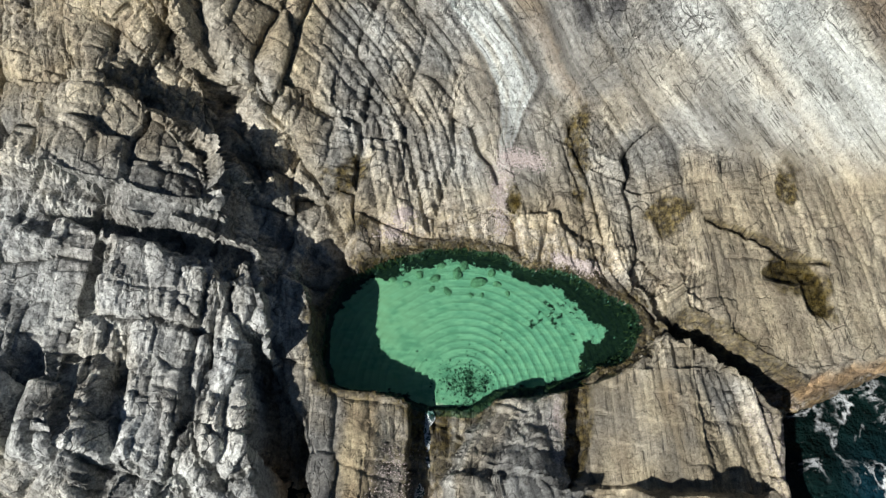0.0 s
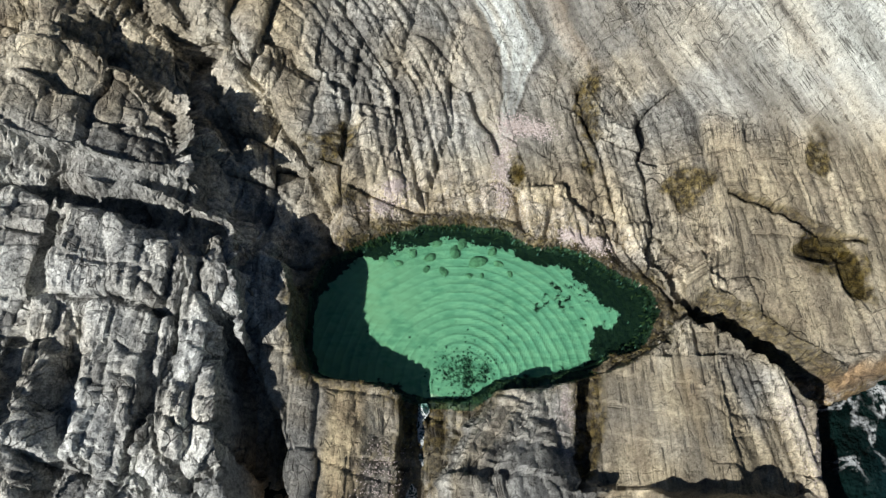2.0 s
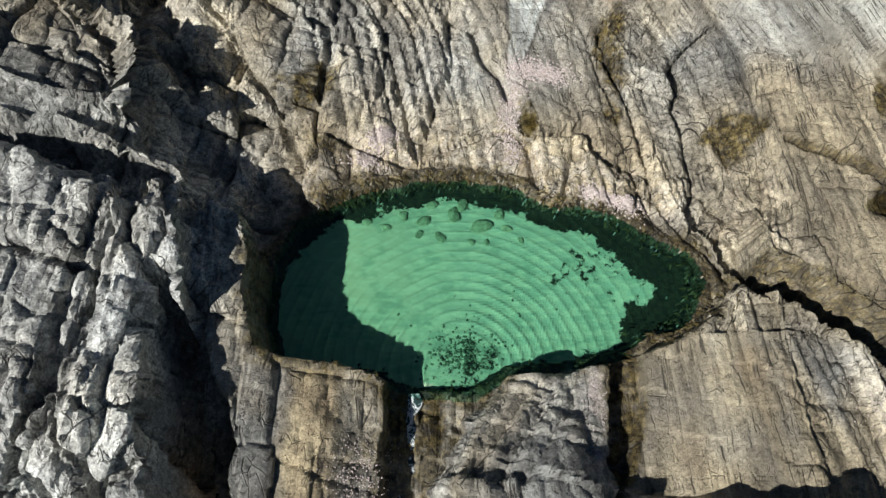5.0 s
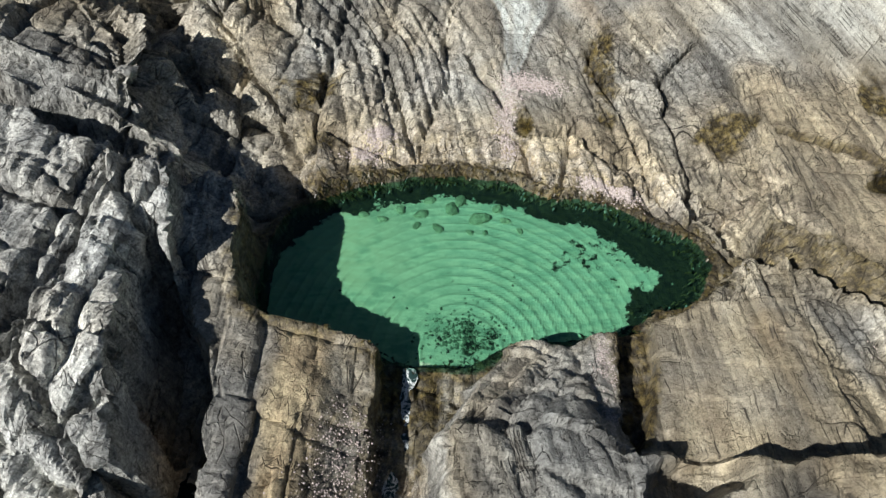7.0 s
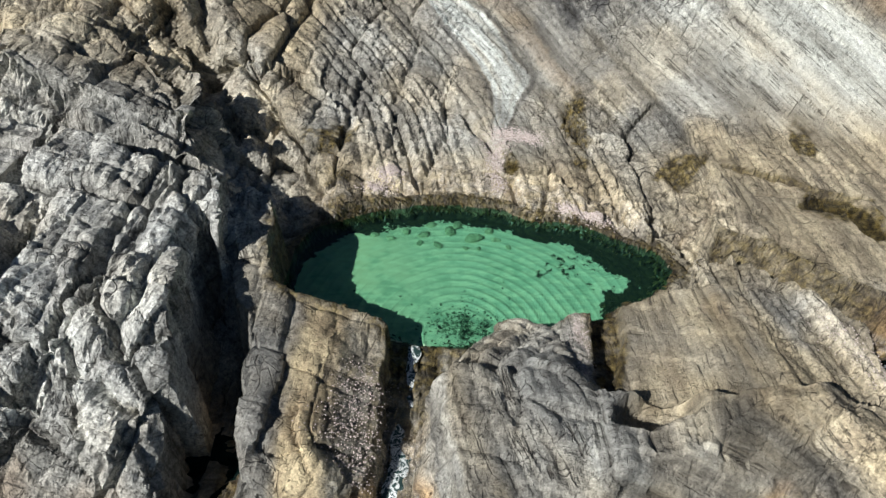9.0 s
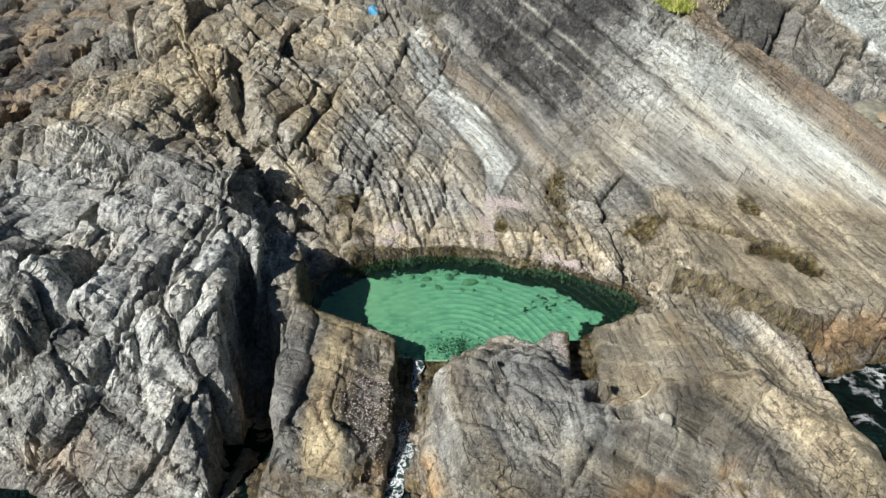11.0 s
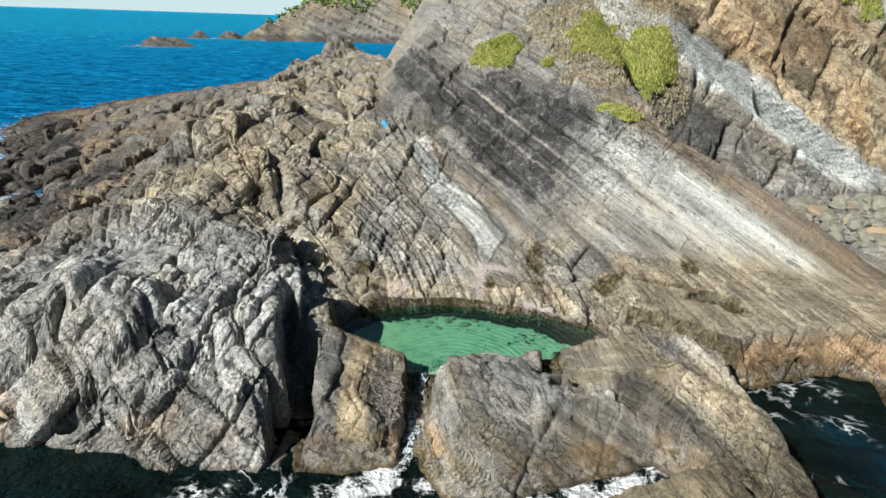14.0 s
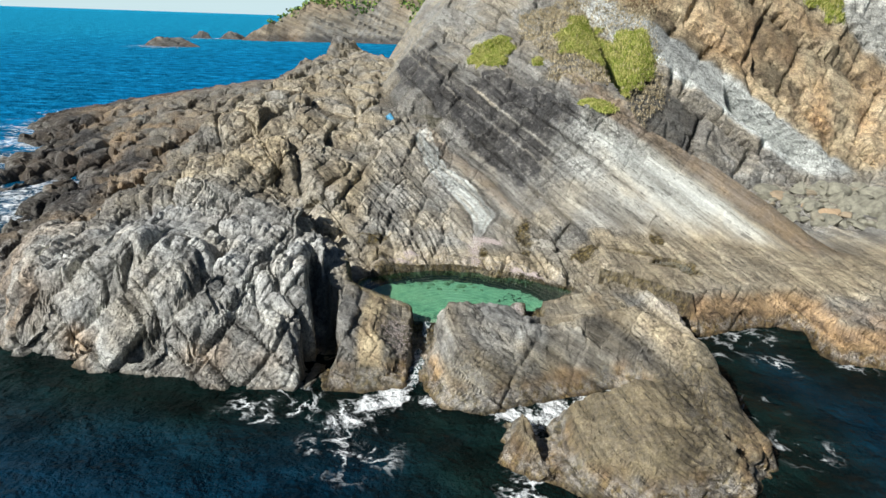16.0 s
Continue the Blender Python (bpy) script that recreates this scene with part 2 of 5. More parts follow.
    m = np.where(x > -2.74 - 0.18 * np.clip(y, -1, 5.5), -9.0, 1.0) + 0 * x
    m = np.where(m < 0, m, mass(x, y, MOUND, top + 0.25 * wob, 1.3, 0.15))
    m = m + 0.75 * np.exp(-(((x + 6.9) / 0.75) ** 2 + ((y - 1.3) / 0.9) ** 2)) * (m > 0.5)
    m = m + 0.5 * np.exp(-(((x + 8.4) / 1.0) ** 2 + ((y - 2.2) / 1.2) ** 2)) * (m > 0.5)
    land = np.where(m > 0.05, smax(np.where((y < 5) & (x < -2.5), np.minimum(land, m + 0.2), land), m, 0.1), land)
    # steep shaded shoulder that falls from the mound's crest to the pool
    d, side, (zc,) = along(x, y, [(-3.9, 3.4, 1.9), (-3.95, 3.9, 2.0), (-4.15, 5.46, 2.3), (-5.64, 6.4, 2.6), (-7.2, 8.1, 3.2)])
    fall = zc - np.where(side < 0, 1.25, 0.5) * np.maximum(d - 0.1, 0) + 0.12 * wob
    land = np.where((y > 3.2) & (x > -7), np.maximum(land, fall * step(3.3, 3.9, y)), land)
    # rock between the chasm and the outlet
    top = 1.55 - 0.33 * np.clip(x + 2.7, 0, 4) + 0.15 * step(3.4, 4.0, y) + 0.02 * (y - 1) - 0.25 * np.clip(0.2 - y, 0, 2)
    land = np.maximum(land, mass(x, y, MIDDLE, top + 0.18 * np.exp(-((x + 1.35) / 0.35) ** 2) * step(3, 1.5, y) + 0.1 * wob, np.where(y > 2.6, 6.0, 3.4), 0.05))
    # slabs between the pool and the open sea
    ledge = step(0.85, 0.70, y + 0.25 * (x - 3.6) * step(3.6, 2.6, x) + 0.15 * wob)
    east = 0.92 + 0.05 * (2.6 - y) + 0.22 * np.clip(x - 4, 0, 2) - 0.55 * np.clip(x - 6.1, 0, 3) + ledge * (0.50 + 0.10 * np.clip(0.7 - y, 0, 1.8))
    west = 0.85 + 0.50 * np.clip(2.75 - y, 0, 1.75) - 0.16 * np.clip(0.9 - y, 0, 3) - 0.16 * np.clip(x - 1.7, 0, 1.2)
    mid = step(2.4, 3.0, x)
    top = west * (1 - mid) + east * mid + 0.08 * wob - 0.35 * np.clip(-1.2 - y, 0, 4) * step(5.5, 6.5, x)
    land = np.maximum(land, mass(x, y, RIGHT, top, np.where(y < 0.5, 3.2, 4.0), 0.0))
    land = np.maximum(land, mass(x, y, OUTER, 1.05 + 0.32 * (x - 4) - 0.14 * np.clip(-3 - y, 0, 3) - 0.42 * np.clip(x - 5.2, 0, 3) + 0.1 * wob, 1.9, 0.0))
    land = np.maximum(land, mass(x, y, STACK, 0.75 + 0.15 * wob, 2.0, 0.0))
    # the shore
    shore = np.where(x > 8.5, 2.8, 1.9) * sd + 0.12 * wob
    land = smin(land, np.maximum(shore, -1.2), 0.12)
    rough = 1.0 - 0.75 * step(-0.4, 0.6, s) * step(14, 9, y) - 0.55 * step(5.5, 7, x) * step(9.5, 8, y) * step(3.0, 3.8, y)
    rough = np.clip(rough - 0.55 * step(0.2, 1.5, x) * step(5, 3, x) * step(6.5, 8, y) * step(20, 14, y), 0.22, 1)
    rough = np.maximum(rough, 0.85 * step(-0.2, 0.3, inside(x, y, BLACK_ROCK)))
    rough = np.where(y < 3.4, np.where(x > -3.2, np.where(x > 0, 0.36 + 0.2 * step(5.4, 6.4, x) + 0.16 * step(3.2, 2.8, x), 0.5), rough), rough)
    u = strata(x, y, land)
    # shaded hollow behind the ledge
    land = land - 0.55 * step(0.55, 0.25, np.hypot((x - 3.5 - 1.0 * (y - 0.3)) / 1.3, (y - 0.45) / 0.75) + 0.3 * wob) * step(2.3, 2.7, x) * step(5.0, 4.4, x)
    # chasm between the mound and the middle rock, and lesser clefts
    for line, depth_to in (([(-2.95, -1.6, 0.30), (-2.95, -0.4, 0.36), (-2.95, 0.6, 0.37), (-3.16, 2.0, 0.30), (-3.62, 3.0, 0.22), (-3.8, 3.7, 0.06)], 0.06),
                           ([(0.0, 2.9, 0.4), (-0.05, 2.0, 0.36), (-0.1, 1.0, 0.26), (-0.15, 0.0, 0.24), (-0.2, -1.2, 0.4)], 0.30),
                           ([(3.55, 3.4, 0.3), (3.45, 2.4, 0.28), (3.2, 1.5, 0.22), (3.1, 0.9, 0.06)], 0.60),
                           ([(4.9, 4.3, 0.12), (5.8, 4.55, 0.05), (6.6, 4.1, 0.06), (7.4, 3.5, 0.12), (8.3, 2.7, 0.3), (8.8, 2.3, 0.5)], 0.35)):
        d, _, (w,) = along(x + 0.10 * fbm(x * 2, y * 2, 81, 3), y, line)
        cut = depth_to + np.maximum(d - w, 0) * (5.0 if depth_to == 0.35 else 10.0) + (0.11 * np.clip(y - 1.5, -2, 0) + 0.05 * fbm(x * 4, y * 4, 82, 3) if depth_to == 0.30 else 0)
        land = np.minimum(land, np.where(d < w + 1.2, cut, 99))
    # gaping joints through the mound
    w = joints(x, y, land) + 0.12 * fbm(x * 1.2, y * 1.2, 85, 3)
    for at, wide, deep, y0, y1 in ((-8.5, 0.21, 0.7, -1.2, 3.2), (-6.85, 0.20, 0.7, -1.4, 3.6), (-5.6, 0.05, 0.25, 0.2, 4.8), (-9.9, 0.11, 0.6, -0.2, 5.0), (-7.6, 0.05, 0.25, 1.5, 6.0)):
        land = land - deep * np.exp(-((w - at) / wide) ** 2) * step(y0 - 0.4, y0 + 0.4, y) * step(y1 + 1.0, y1 - 0.6, y) * step(-3.2, -3.6, x) * step(0.3, 0.9, land)
    for line, deep in (([(-6.4, -0.6, 0.04), (-5.2, 0.55, 0.08), (-3.7, 1.15, 0.09)], 0.4),
                       ([(-8.8, 6.6, 0.05), (-6.6, 6.15, 0.13), (-5.2, 5.95, 0.16), (-4.35, 5.85, 0.10)], 0.8),
                       ([(6.9, 7.1, 0.03), (8.1, 6.65, 0.05), (8.9, 6.1, 0.07), (9.7, 5.95, 0.04)], 0.22), ([(1.0, 10.3, 0.05), (1.5, 9.2, 0.07), (1.75, 8.4, 0.04)], 0.2),
                       ([(2.6, 7.7, 0.04), (3.3, 7.75, 0.07), (3.75, 7.1, 0.05)], 0.2), ([(-6.3, 13.5, 0.1), (-5.6, 11.0, 0.2), (-5.0, 9.6, 0.2)], 0.7)):
        d, _, (w,) = along(x + 0.15 * fbm(x * 1.5, y * 1.5, 83, 3), y + 0.15 * fbm(x * 1.5, y * 1.5, 84, 3), line)
        land = land - deep * np.exp(-(d / (w * 1.5)) ** 2)
    # small rock pools
    for px, py, rx, ry, deep in SMALL_POOLS:
        land = land - deep * step(1.25, 0.6, np.hypot((x - px) / rx, (y - py) / ry) + 0.3 * fbm(x * 2.5, y * 2.5, 86, 2))
    # the pool's basin
    p = inside(x + 0.10 * fbm(x * 2.2, y * 2.2, 91, 3), y + 0.10 * fbm(x * 2.2, y * 2.2, 92, 3), POOL_EDGE)
    # ring ridges in the sand: the ripples' bright caustic lines put into the shape
    ring = np.hypot(x - 0.85, y - 3.0)
    basin = np.maximum(POOL - 0.30 - 0.10 * step(5.5, 3.5, y) + 0.03 * fbm(x, y, 93, 2) + 0.0044 * np.exp(2.0 * np.sin(31 * ring + 2.2 * fbm(x, y, 95, 2))) * np.exp(-0.3 * ring) * step(0.3, 0.9, ring), POOL + 0.05 - 3.2 * p + 0.12 * fbm(x * 3, y * 3, 94, 3))
    land = np.where(p > 0, np.minimum(land, basin), np.minimum(land, np.where(p > -0.5, POOL + 0.12 - np.where((x < -1.9) | (y < 3.7), 7.0, 2.6) * p, 99)))
    land = np.where((p <= 0) & (p > -0.6) & (y > 3.2), np.maximum(land, POOL + 0.06 + 0.3 * np.minimum(-p, 0.4)), land)
    return land, u, s, c, sd, p, rough


def lengthwise(x, y, base):
    """Coordinate along the beds, level."""
    return y - 0.15 * x - 0.10 * base


def detail(x, y, base, u, s, c, p, rough, wide=0.0):
    """How far the broken surface stands out from the smooth one, along its normal, and each block's tone. wide: the grid's spacing, below which nothing is added."""
    west = step(-2.4, -3.4, x)
    wall = step(-0.2, 0.6, c) * step(8, 10, x)
    ridge = west * step(6.5, 9, y)
    front = step(-0.2, 0.3, x) * step(3.6, 3.0, y)
    bend = 0.30 * fbm(x * 0.55, y * 0.55, 41, 3)
    w = joints(x, y, base) + bend
    t = lengthwise(x, y, base) + 1.3 * bend
    u = u + 0.5 * bend * west
    a = rough * step(0.15, 0.75, rough) * (1 + 0.15 * west) * (1 + 0.25 * step(-11, -14, x)) * (1 - wall)
    patchy = np.clip(0.6 + 1.5 * fbm(x * 0.6, y * 0.6, 46, 3), 0.12, 1.15)
    patchy2 = np.clip(0.55 + 1.8 * fbm(x * 1.1, y * 1.1, 48, 3), 0.05, 1.2)
    out, tone = np.zeros_like(x), np.full_like(x, 0.5)
    for su, sw, st, amp, crack, seed, on in ((1.3, 1.7, 2.1, 0.28, 0.16, 61, a), (0.55, 0.75, 0.95, 0.09, 0.06, 72, a * (0.45 + 0.55 * patchy)),
                                             (0.25, 0.33, 0.42, 0.050, 0.038, 83, a * patchy), (0.115, 0.15, 0.19, 0.030, 0.02, 94, a * patchy2)):
        h, gap, own, _, edge = blocks(u, w, t, su, sw, st, seed)
        h = h * (1 + 0.5 * ridge) - 0.8 * ridge * edge
        on = on * step(0.36 * su, 0.22 * su, wide)
        out = out + on * (amp * h - crack * np.exp(-(gap / (0.035 + 0.03 * su)) ** 2))
        tone = tone + np.clip(on, 0, 1) * (0.55 if su < 1 else 0.25) * (own - 0.5)
    # ribs of harder beds
    bedded = (1 - 0.7 * west) * (1 - 0.9 * ridge) * (1 - wall) * np.clip(0.05 + 1.3 * rough + 0.25 * front, 0, 1)
    for su, sw, st, amp, crack, seed, on in ((0.46, 5.0, 3.4, 0.14, 0.045, 151, np.clip(0.4 + 0.6 * patchy, 0, 1)), (0.15, 3.0, 1.5, 0.075, 0.02, 162, patchy)):
        h, gap, own, f, _ = blocks(u, w, t, su, sw, st, seed, 0.35)
        crack = crack * np.clip(1.6 * rough - 0.25, 0, 1)
        on = (np.maximum(bedded, 0.55 * (1 - west) * (1 - wall)) if su > 0.3 else bedded) * on * step(0.5 * su, 0.3 * su, wide)
        out = out + on * (amp * (h - 0.45 * (2 * f - 1) ** 2) - crack * np.exp(-(gap / 0.045) ** 2))
        tone = tone + on * (0.6 if su > 0.3 else 0.3) * (own - 0.5)
    out = out + a * 0.05 * fbm(x * 1.3, y * 1.3 + base, 71, 4) + (0.2 + 0.6 * rough) * 0.016 * fbm(x * 6, y * 6 + 4 * base, 75, 3)
    # ledges stepping across the slabs in front of the pool
    q = (y + 0.22 * (x - 1.5) + 0.10 * fbm(x * 0.9, y * 0.9, 47, 3) + 0.12 * lattice(np.floor(u / 0.4), np.floor(u * 0), 48)) / 0.62
    f = q - np.floor(q)
    lift = lattice(np.floor(q), np.floor(u / 0.4), 49)
    out = out + front * (0.06 + 0.10 * step(3.6, 3.0, x + 0.4 * (f - 0.5))) * lift * (1 - f) * step(0.0, 0.08, f)
    # thick beds of the cliff
    for su, sw, st, amp, crack, seed in ((3.4, 4.6, 6.5, 0.55, 0.40, 187), (1.1, 3.4, 4.6, 0.16, 0.12, 287), (0.4, 1.6, 2.2, 0.06, 0.05, 387)):
        h, gap, own, _, _ = blocks(u, w, t, su, sw, st, seed, 0.6)
        on = wall * (1 - 0.6 * step(14.2, 14.6, u) * step(16.3, 16.0, u)) * step(0.55 * su, 0.4 * su, wide)
        out = out + on * (amp * h - crack * np.exp(-(gap / (0.06 + 0.05 * su)) ** 2))
        tone = tone + on * 0.7 * (own - 0.5)
    out = out + wall * 0.12 * fbm(x * 0.8, y * 0.8 + base * 0.8, 90, 4)
    out = out * (1 - 0.8 * wall * step(0.9, 0.5, np.abs(u - 15.3))) - 1.9 * wall * step(0.75, 0.15, np.abs(u - 15.3 + 0.5 * bend)) * step(16.6, 17.6, x) * step(23.0, 21.0, x)
    return out * step(0.02, -0.30, p), np.clip(tone, 0, 1)


# terrain end

# ---------------------------------------------------------------- materials


class Nodes:
    """Short hand for wiring a node material."""

    def __init__(self, name):
        self.mat = bpy.data.materials.new(name)
        self.mat.use_nodes = True
        self.tree = self.mat.node_tree
        self.bsdf = self.tree.nodes["Principled BSDF"]

    def put(self, kind, ins=(), **props):
        n = self.tree.nodes.new(kind)
        for k, v in props.items():
            setattr(n, k, v)
        for k, v in (ins.items() if isinstance(ins, dict) else enumerate(ins)):
            if v is not None:
                self.wire(v, n.inputs[k])
        return n

    def wire(self, v, socket):
        if isinstance(v, bpy.types.NodeSocket):
            self.tree.links.new(v, socket)
        elif isinstance(v, tuple) and len(v) == 3 and socket.type == "RGBA":
            socket.default_value = (*v, 1)
        else:
            socket.default_value = v

    def attr(self, name):
        return self.put("ShaderNodeAttribute", attribute_name=name).outputs["Fac"]

    def place(self):
        return self.put("ShaderNodeNewGeometry").outputs["Position"]

    def split(self, v):
        return self.put("ShaderNodeSeparateXYZ", [v]).outputs

    def join(self, x, y, z):
        return self.put("ShaderNodeCombineXYZ", [x, y, z]).outputs[0]

    def calc(self, op, a, b=0.0, clamp=False):
        return self.put("ShaderNodeMath", [a, b], operation=op, use_clamp=clamp).outputs[0]

    def noise(self, v, scale, detail=4.0, rough=0.55, twist=0.0):
        return self.put("ShaderNodeTexNoise", {"Vector": v, "Scale": scale, "Detail": detail, "Roughness": rough, "Distortion": twist}).outputs["Fac"]

    def cracks(self, v, scale):
        return self.put("ShaderNodeTexVoronoi", {"Vector": v, "Scale": scale}, feature="DISTANCE_TO_EDGE").outputs["Distance"]

    def cell(self, v, scale):
        return self.put("ShaderNodeTexVoronoi", {"Vector": v, "Scale": scale}).outputs

    def ramp(self, v, a, b, low=0.0, high=1.0):
        return self.put("ShaderNodeMapRange", {"Value": v, "From Min": a, "From Max": b, "To Min": low, "To Max": high}, interpolation_type="SMOOTHSTEP").outputs[0]

    def mix(self, f, a, b, blend="MIX"):
        n = self.put("ShaderNodeMix", data_type="RGBA", blend_type=blend)
        self.wire(f, n.inputs[0]), self.wire(a, n.inputs[6]), self.wire(b, n.inputs[7])
        return n.outputs[2]

    def bump(self, h, strength, distance, before=None):
        ins = {"Height": h, "Strength": strength, "Distance": distance}
        if before is not None:
            ins["Normal"] = before
        return self.put("ShaderNodeBump", ins).outputs[0]

    def done(self, colour=None, rough=None, normal=None, **more):
        for key, v in (("Base Color", colour), ("Roughness", rough), ("Normal", normal)):
            if v is not None:
                self.wire(v, self.bsdf.inputs[key])
        for key, v in more.items():
            self.wire(v, self.bsdf.inputs[key.replace("_", " ")])
        return self.mat


def rock_material():
    n = Nodes("bedrock")
    p = n.place()
    x, y, z = n.split(p)
    bed, craggy = n.attr("bed"), n.ramp(n.attr("craggy"), 0.1, 0.5)
    grain = n.noise(p, 2.4, 5, 0.6)
    across = n.put("ShaderNodeVectorMath", [p, (0.795, -0.04, -0.606)], operation="DOT_PRODUCT").outputs["Value"]
    length = n.put("ShaderNodeVectorMath", [p, (-0.15, 1.0, -0.10)], operation="DOT_PRODUCT").outputs["Value"]
    shift = n.calc("MULTIPLY", n.calc("SUBTRACT", grain, 0.5), 0.16)
    bed_ = n.calc("ADD", bed, n.calc("MULTIPLY", shift, 0.4))
    layers = n.join(bed_, n.calc("MULTIPLY", across, 0.16), n.calc("MULTIPLY", length, 0.16))
    lumps = n.join(n.calc("ADD", bed, shift), n.calc("MULTIPLY", n.calc("SUBTRACT", across, shift), 0.8), n.calc("MULTIPLY", n.calc("ADD", length, shift), 0.62))
    wide = n.noise(layers, 1.6, 4, 0.55)
    thin = n.noise(layers, 7.0, 4, 0.55)
    big = n.noise(p, 0.45, 4, 0.55)
    mid = n.noise(lumps, 2.2, 6, 0.62)
    fine = n.noise(p, 30.0, 4, 0.7)
    grit = n.noise(p, 9.0, 6, 0.72)
    col = n.mix(n.ramp(big, 0.40, 0.62), (0.385, 0.37, 0.335), (0.455, 0.40, 0.31))
    col = n.mix(n.calc("MULTIPLY", n.ramp(wide, 0.50, 0.60), 0.6), col, (0.23, 0.21, 0.18))
    col = n.mix(n.calc("MULTIPLY", n.ramp(thin, 0.54, 0.64), 0.25), col, (0.54, 0.50, 0.42))
    col = n.mix(n.calc("MULTIPLY", n.ramp(mid, 0.54, 0.66), 0.45), col, (0.19, 0.17, 0.145))
    col = n.mix(n.attr("cool"), col, n.mix(n.ramp(mid, 0.38, 0.62), (0.61, 0.61, 0.585), (0.36, 0.365, 0.36)))
    warm = n.mix(n.ramp(mid, 0.38, 0.66), (0.53, 0.43, 0.27), (0.36, 0.275, 0.17))
    col = n.mix(n.attr("warm"), col, warm)
    pale = n.mix(n.ramp(thin, 0.46, 0.62), (0.60, 0.61, 0.575), (0.49, 0.50, 0.47))
    col = n.mix(n.attr("pale"), col, pale)
    dark = n.mix(n.ramp(mid, 0.48, 0.68), (0.060, 0.058, 0.058), (0.19, 0.18, 0.165))
    dark = n.mix(n.calc("MULTIPLY", n.ramp(n.noise(lumps, 4.0, 6, 0.75), 0.60, 0.66), 0.7), dark, (0.42, 0.40, 0.36))
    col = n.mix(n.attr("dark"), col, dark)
    rust = n.mix(n.ramp(mid, 0.36, 0.64), (0.50, 0.32, 0.16), (0.33, 0.215, 0.125))
    col = n.mix(n.attr("rust"), col, rust)
    weed = n.mix(n.ramp(n.noise(p, 7.0, 6, 0.7), 0.40, 0.62), (0.030, 0.022, 0.010), (0.20, 0.15, 0.055))
    col = n.mix(n.calc("MULTIPLY", n.attr("weed"), n.ramp(n.noise(p, 4.0, 6, 0.7), 0.30, 0.55, 0.45, 1.0)), col, weed)
    shell = n.ramp(n.cell(p, 34.0)["Distance"], 0.22, 0.36, 1.0, 0.0)
    col = n.mix(n.calc("MULTIPLY", n.attr("shell"), n.calc("MULTIPLY", n.ramp(n.noise(p, 3.2, 5, 0.7), 0.42, 0.56), n.calc("MAXIMUM", shell, 0.35))), col, (0.60, 0.56, 0.52))
    # tone of each block, mottling and speckle
    col = n.mix(1.0, col, n.ramp(n.attr("tone"), 0.1, 0.9, 0.62, 1.50), "MULTIPLY")
    stripe = n.noise(n.join(bed_, n.calc("MULTIPLY", across, 0.05), n.calc("MULTIPLY", length, 0.05)), 2.3, 5, 0.72)
    col = n.mix(n.ramp(craggy, 0, 1, 1.0, 0.35), col, n.mix(1.0, col, n.mix(n.ramp(stripe, 0.36, 0.64), (0.68, 0.66, 0.63), (1.24, 1.24, 1.22)), "MULTIPLY"))
    col = n.mix(n.ramp(craggy, 0, 1, 0.55, 1.0), col, n.mix(1.0, col, n.ramp(fine, 0.28, 0.72, 0.58, 1.40), "MULTIPLY"))
    col = n.mix(n.ramp(craggy, 0, 1, 0.4, 1.0), col, n.mix(1.0, col, n.ramp(grit, 0.34, 0.66, 0.66, 1.34), "MULTIPLY"))
    pits = n.ramp(n.noise(lumps, 15.0, 4, 0.65), 0.36, 0.43, 1.0, 0.0)
    col = n.mix(n.calc("MULTIPLY", pits, n.ramp(craggy, 0, 1, 0.2, 0.5)), col, n.mix(1.0, col, (0.30, 0.28, 0.26), "MULTIPLY"))
    # bold dark beds with sharp edges
    bands = n.noise(n.join(bed, n.calc("MULTIPLY", across, 0.04), n.calc("MULTIPLY", length, 0.04)), 3.4, 3, 0.55)
    col = n.mix(n.calc("MULTIPLY", n.ramp(bands, 0.52, 0.56, 0.0, 0.5), n.ramp(craggy, 0, 1, 1.0, 0.5)), col, n.mix(1.0, col, (0.66, 0.66, 0.68), "MULTIPLY"))
    # fractures: planes of broken faces at three sizes, with open seams between some of them
    h = n.calc("ADD", n.calc("MULTIPLY", grit, 0.36), n.calc("SUBTRACT", n.calc("MULTIPLY", fine, 0.16), n.calc("MULTIPLY", pits, 0.12)))
    h = n.calc("ADD", h, n.calc("MULTIPLY", thin, 0.12))
    for scale, amount, plain, seam_at in ((1.9, 1.6, 0.06, 0.018), (4.6, 1.15, 0.08, 0.030), (11.0, 0.65, 0.12, 0.045)):
        cell = n.cell(lumps, scale)
        turn = n.put("ShaderNodeVectorMath", [cell["Color"], (0.5, 0.5, 0.5)], operation="SUBTRACT").outputs[0]
        off = n.put("ShaderNodeVectorMath", [lumps, cell["Position"]], operation="SUBTRACT").outputs[0]
        plane = n.put("ShaderNodeVectorMath", [turn, off], operation="DOT_PRODUCT").outputs["Value"]
        part_ = n.ramp(n.noise(p, scale * 0.4, 3, 0.6), 0.42, 0.58, 0.25, 1.0)
        force = n.calc("MULTIPLY", n.ramp(craggy, 0, 1, plain, 1.0), part_)
        chip = n.calc("ADD", n.calc("MULTIPLY", plane, amount * 2.2 * scale * 0.35), n.calc("MULTIPLY", n.split(cell["Color"])[0], amount * 0.45))
        h = n.calc("ADD", h, n.calc("MULTIPLY", chip, force))
        seam = n.calc("MULTIPLY", n.ramp(n.cracks(lumps, scale), 0.0, seam_at, 1.0, 0.0), n.calc("MULTIPLY", n.ramp(n.noise(p, scale * 0.5, 3, 0.6), 0.53, 0.62), n.ramp(craggy, 0, 1, plain, 1.0)))
        h = n.calc("SUBTRACT", h, n.calc("MULTIPLY", seam, amount * 0.9))
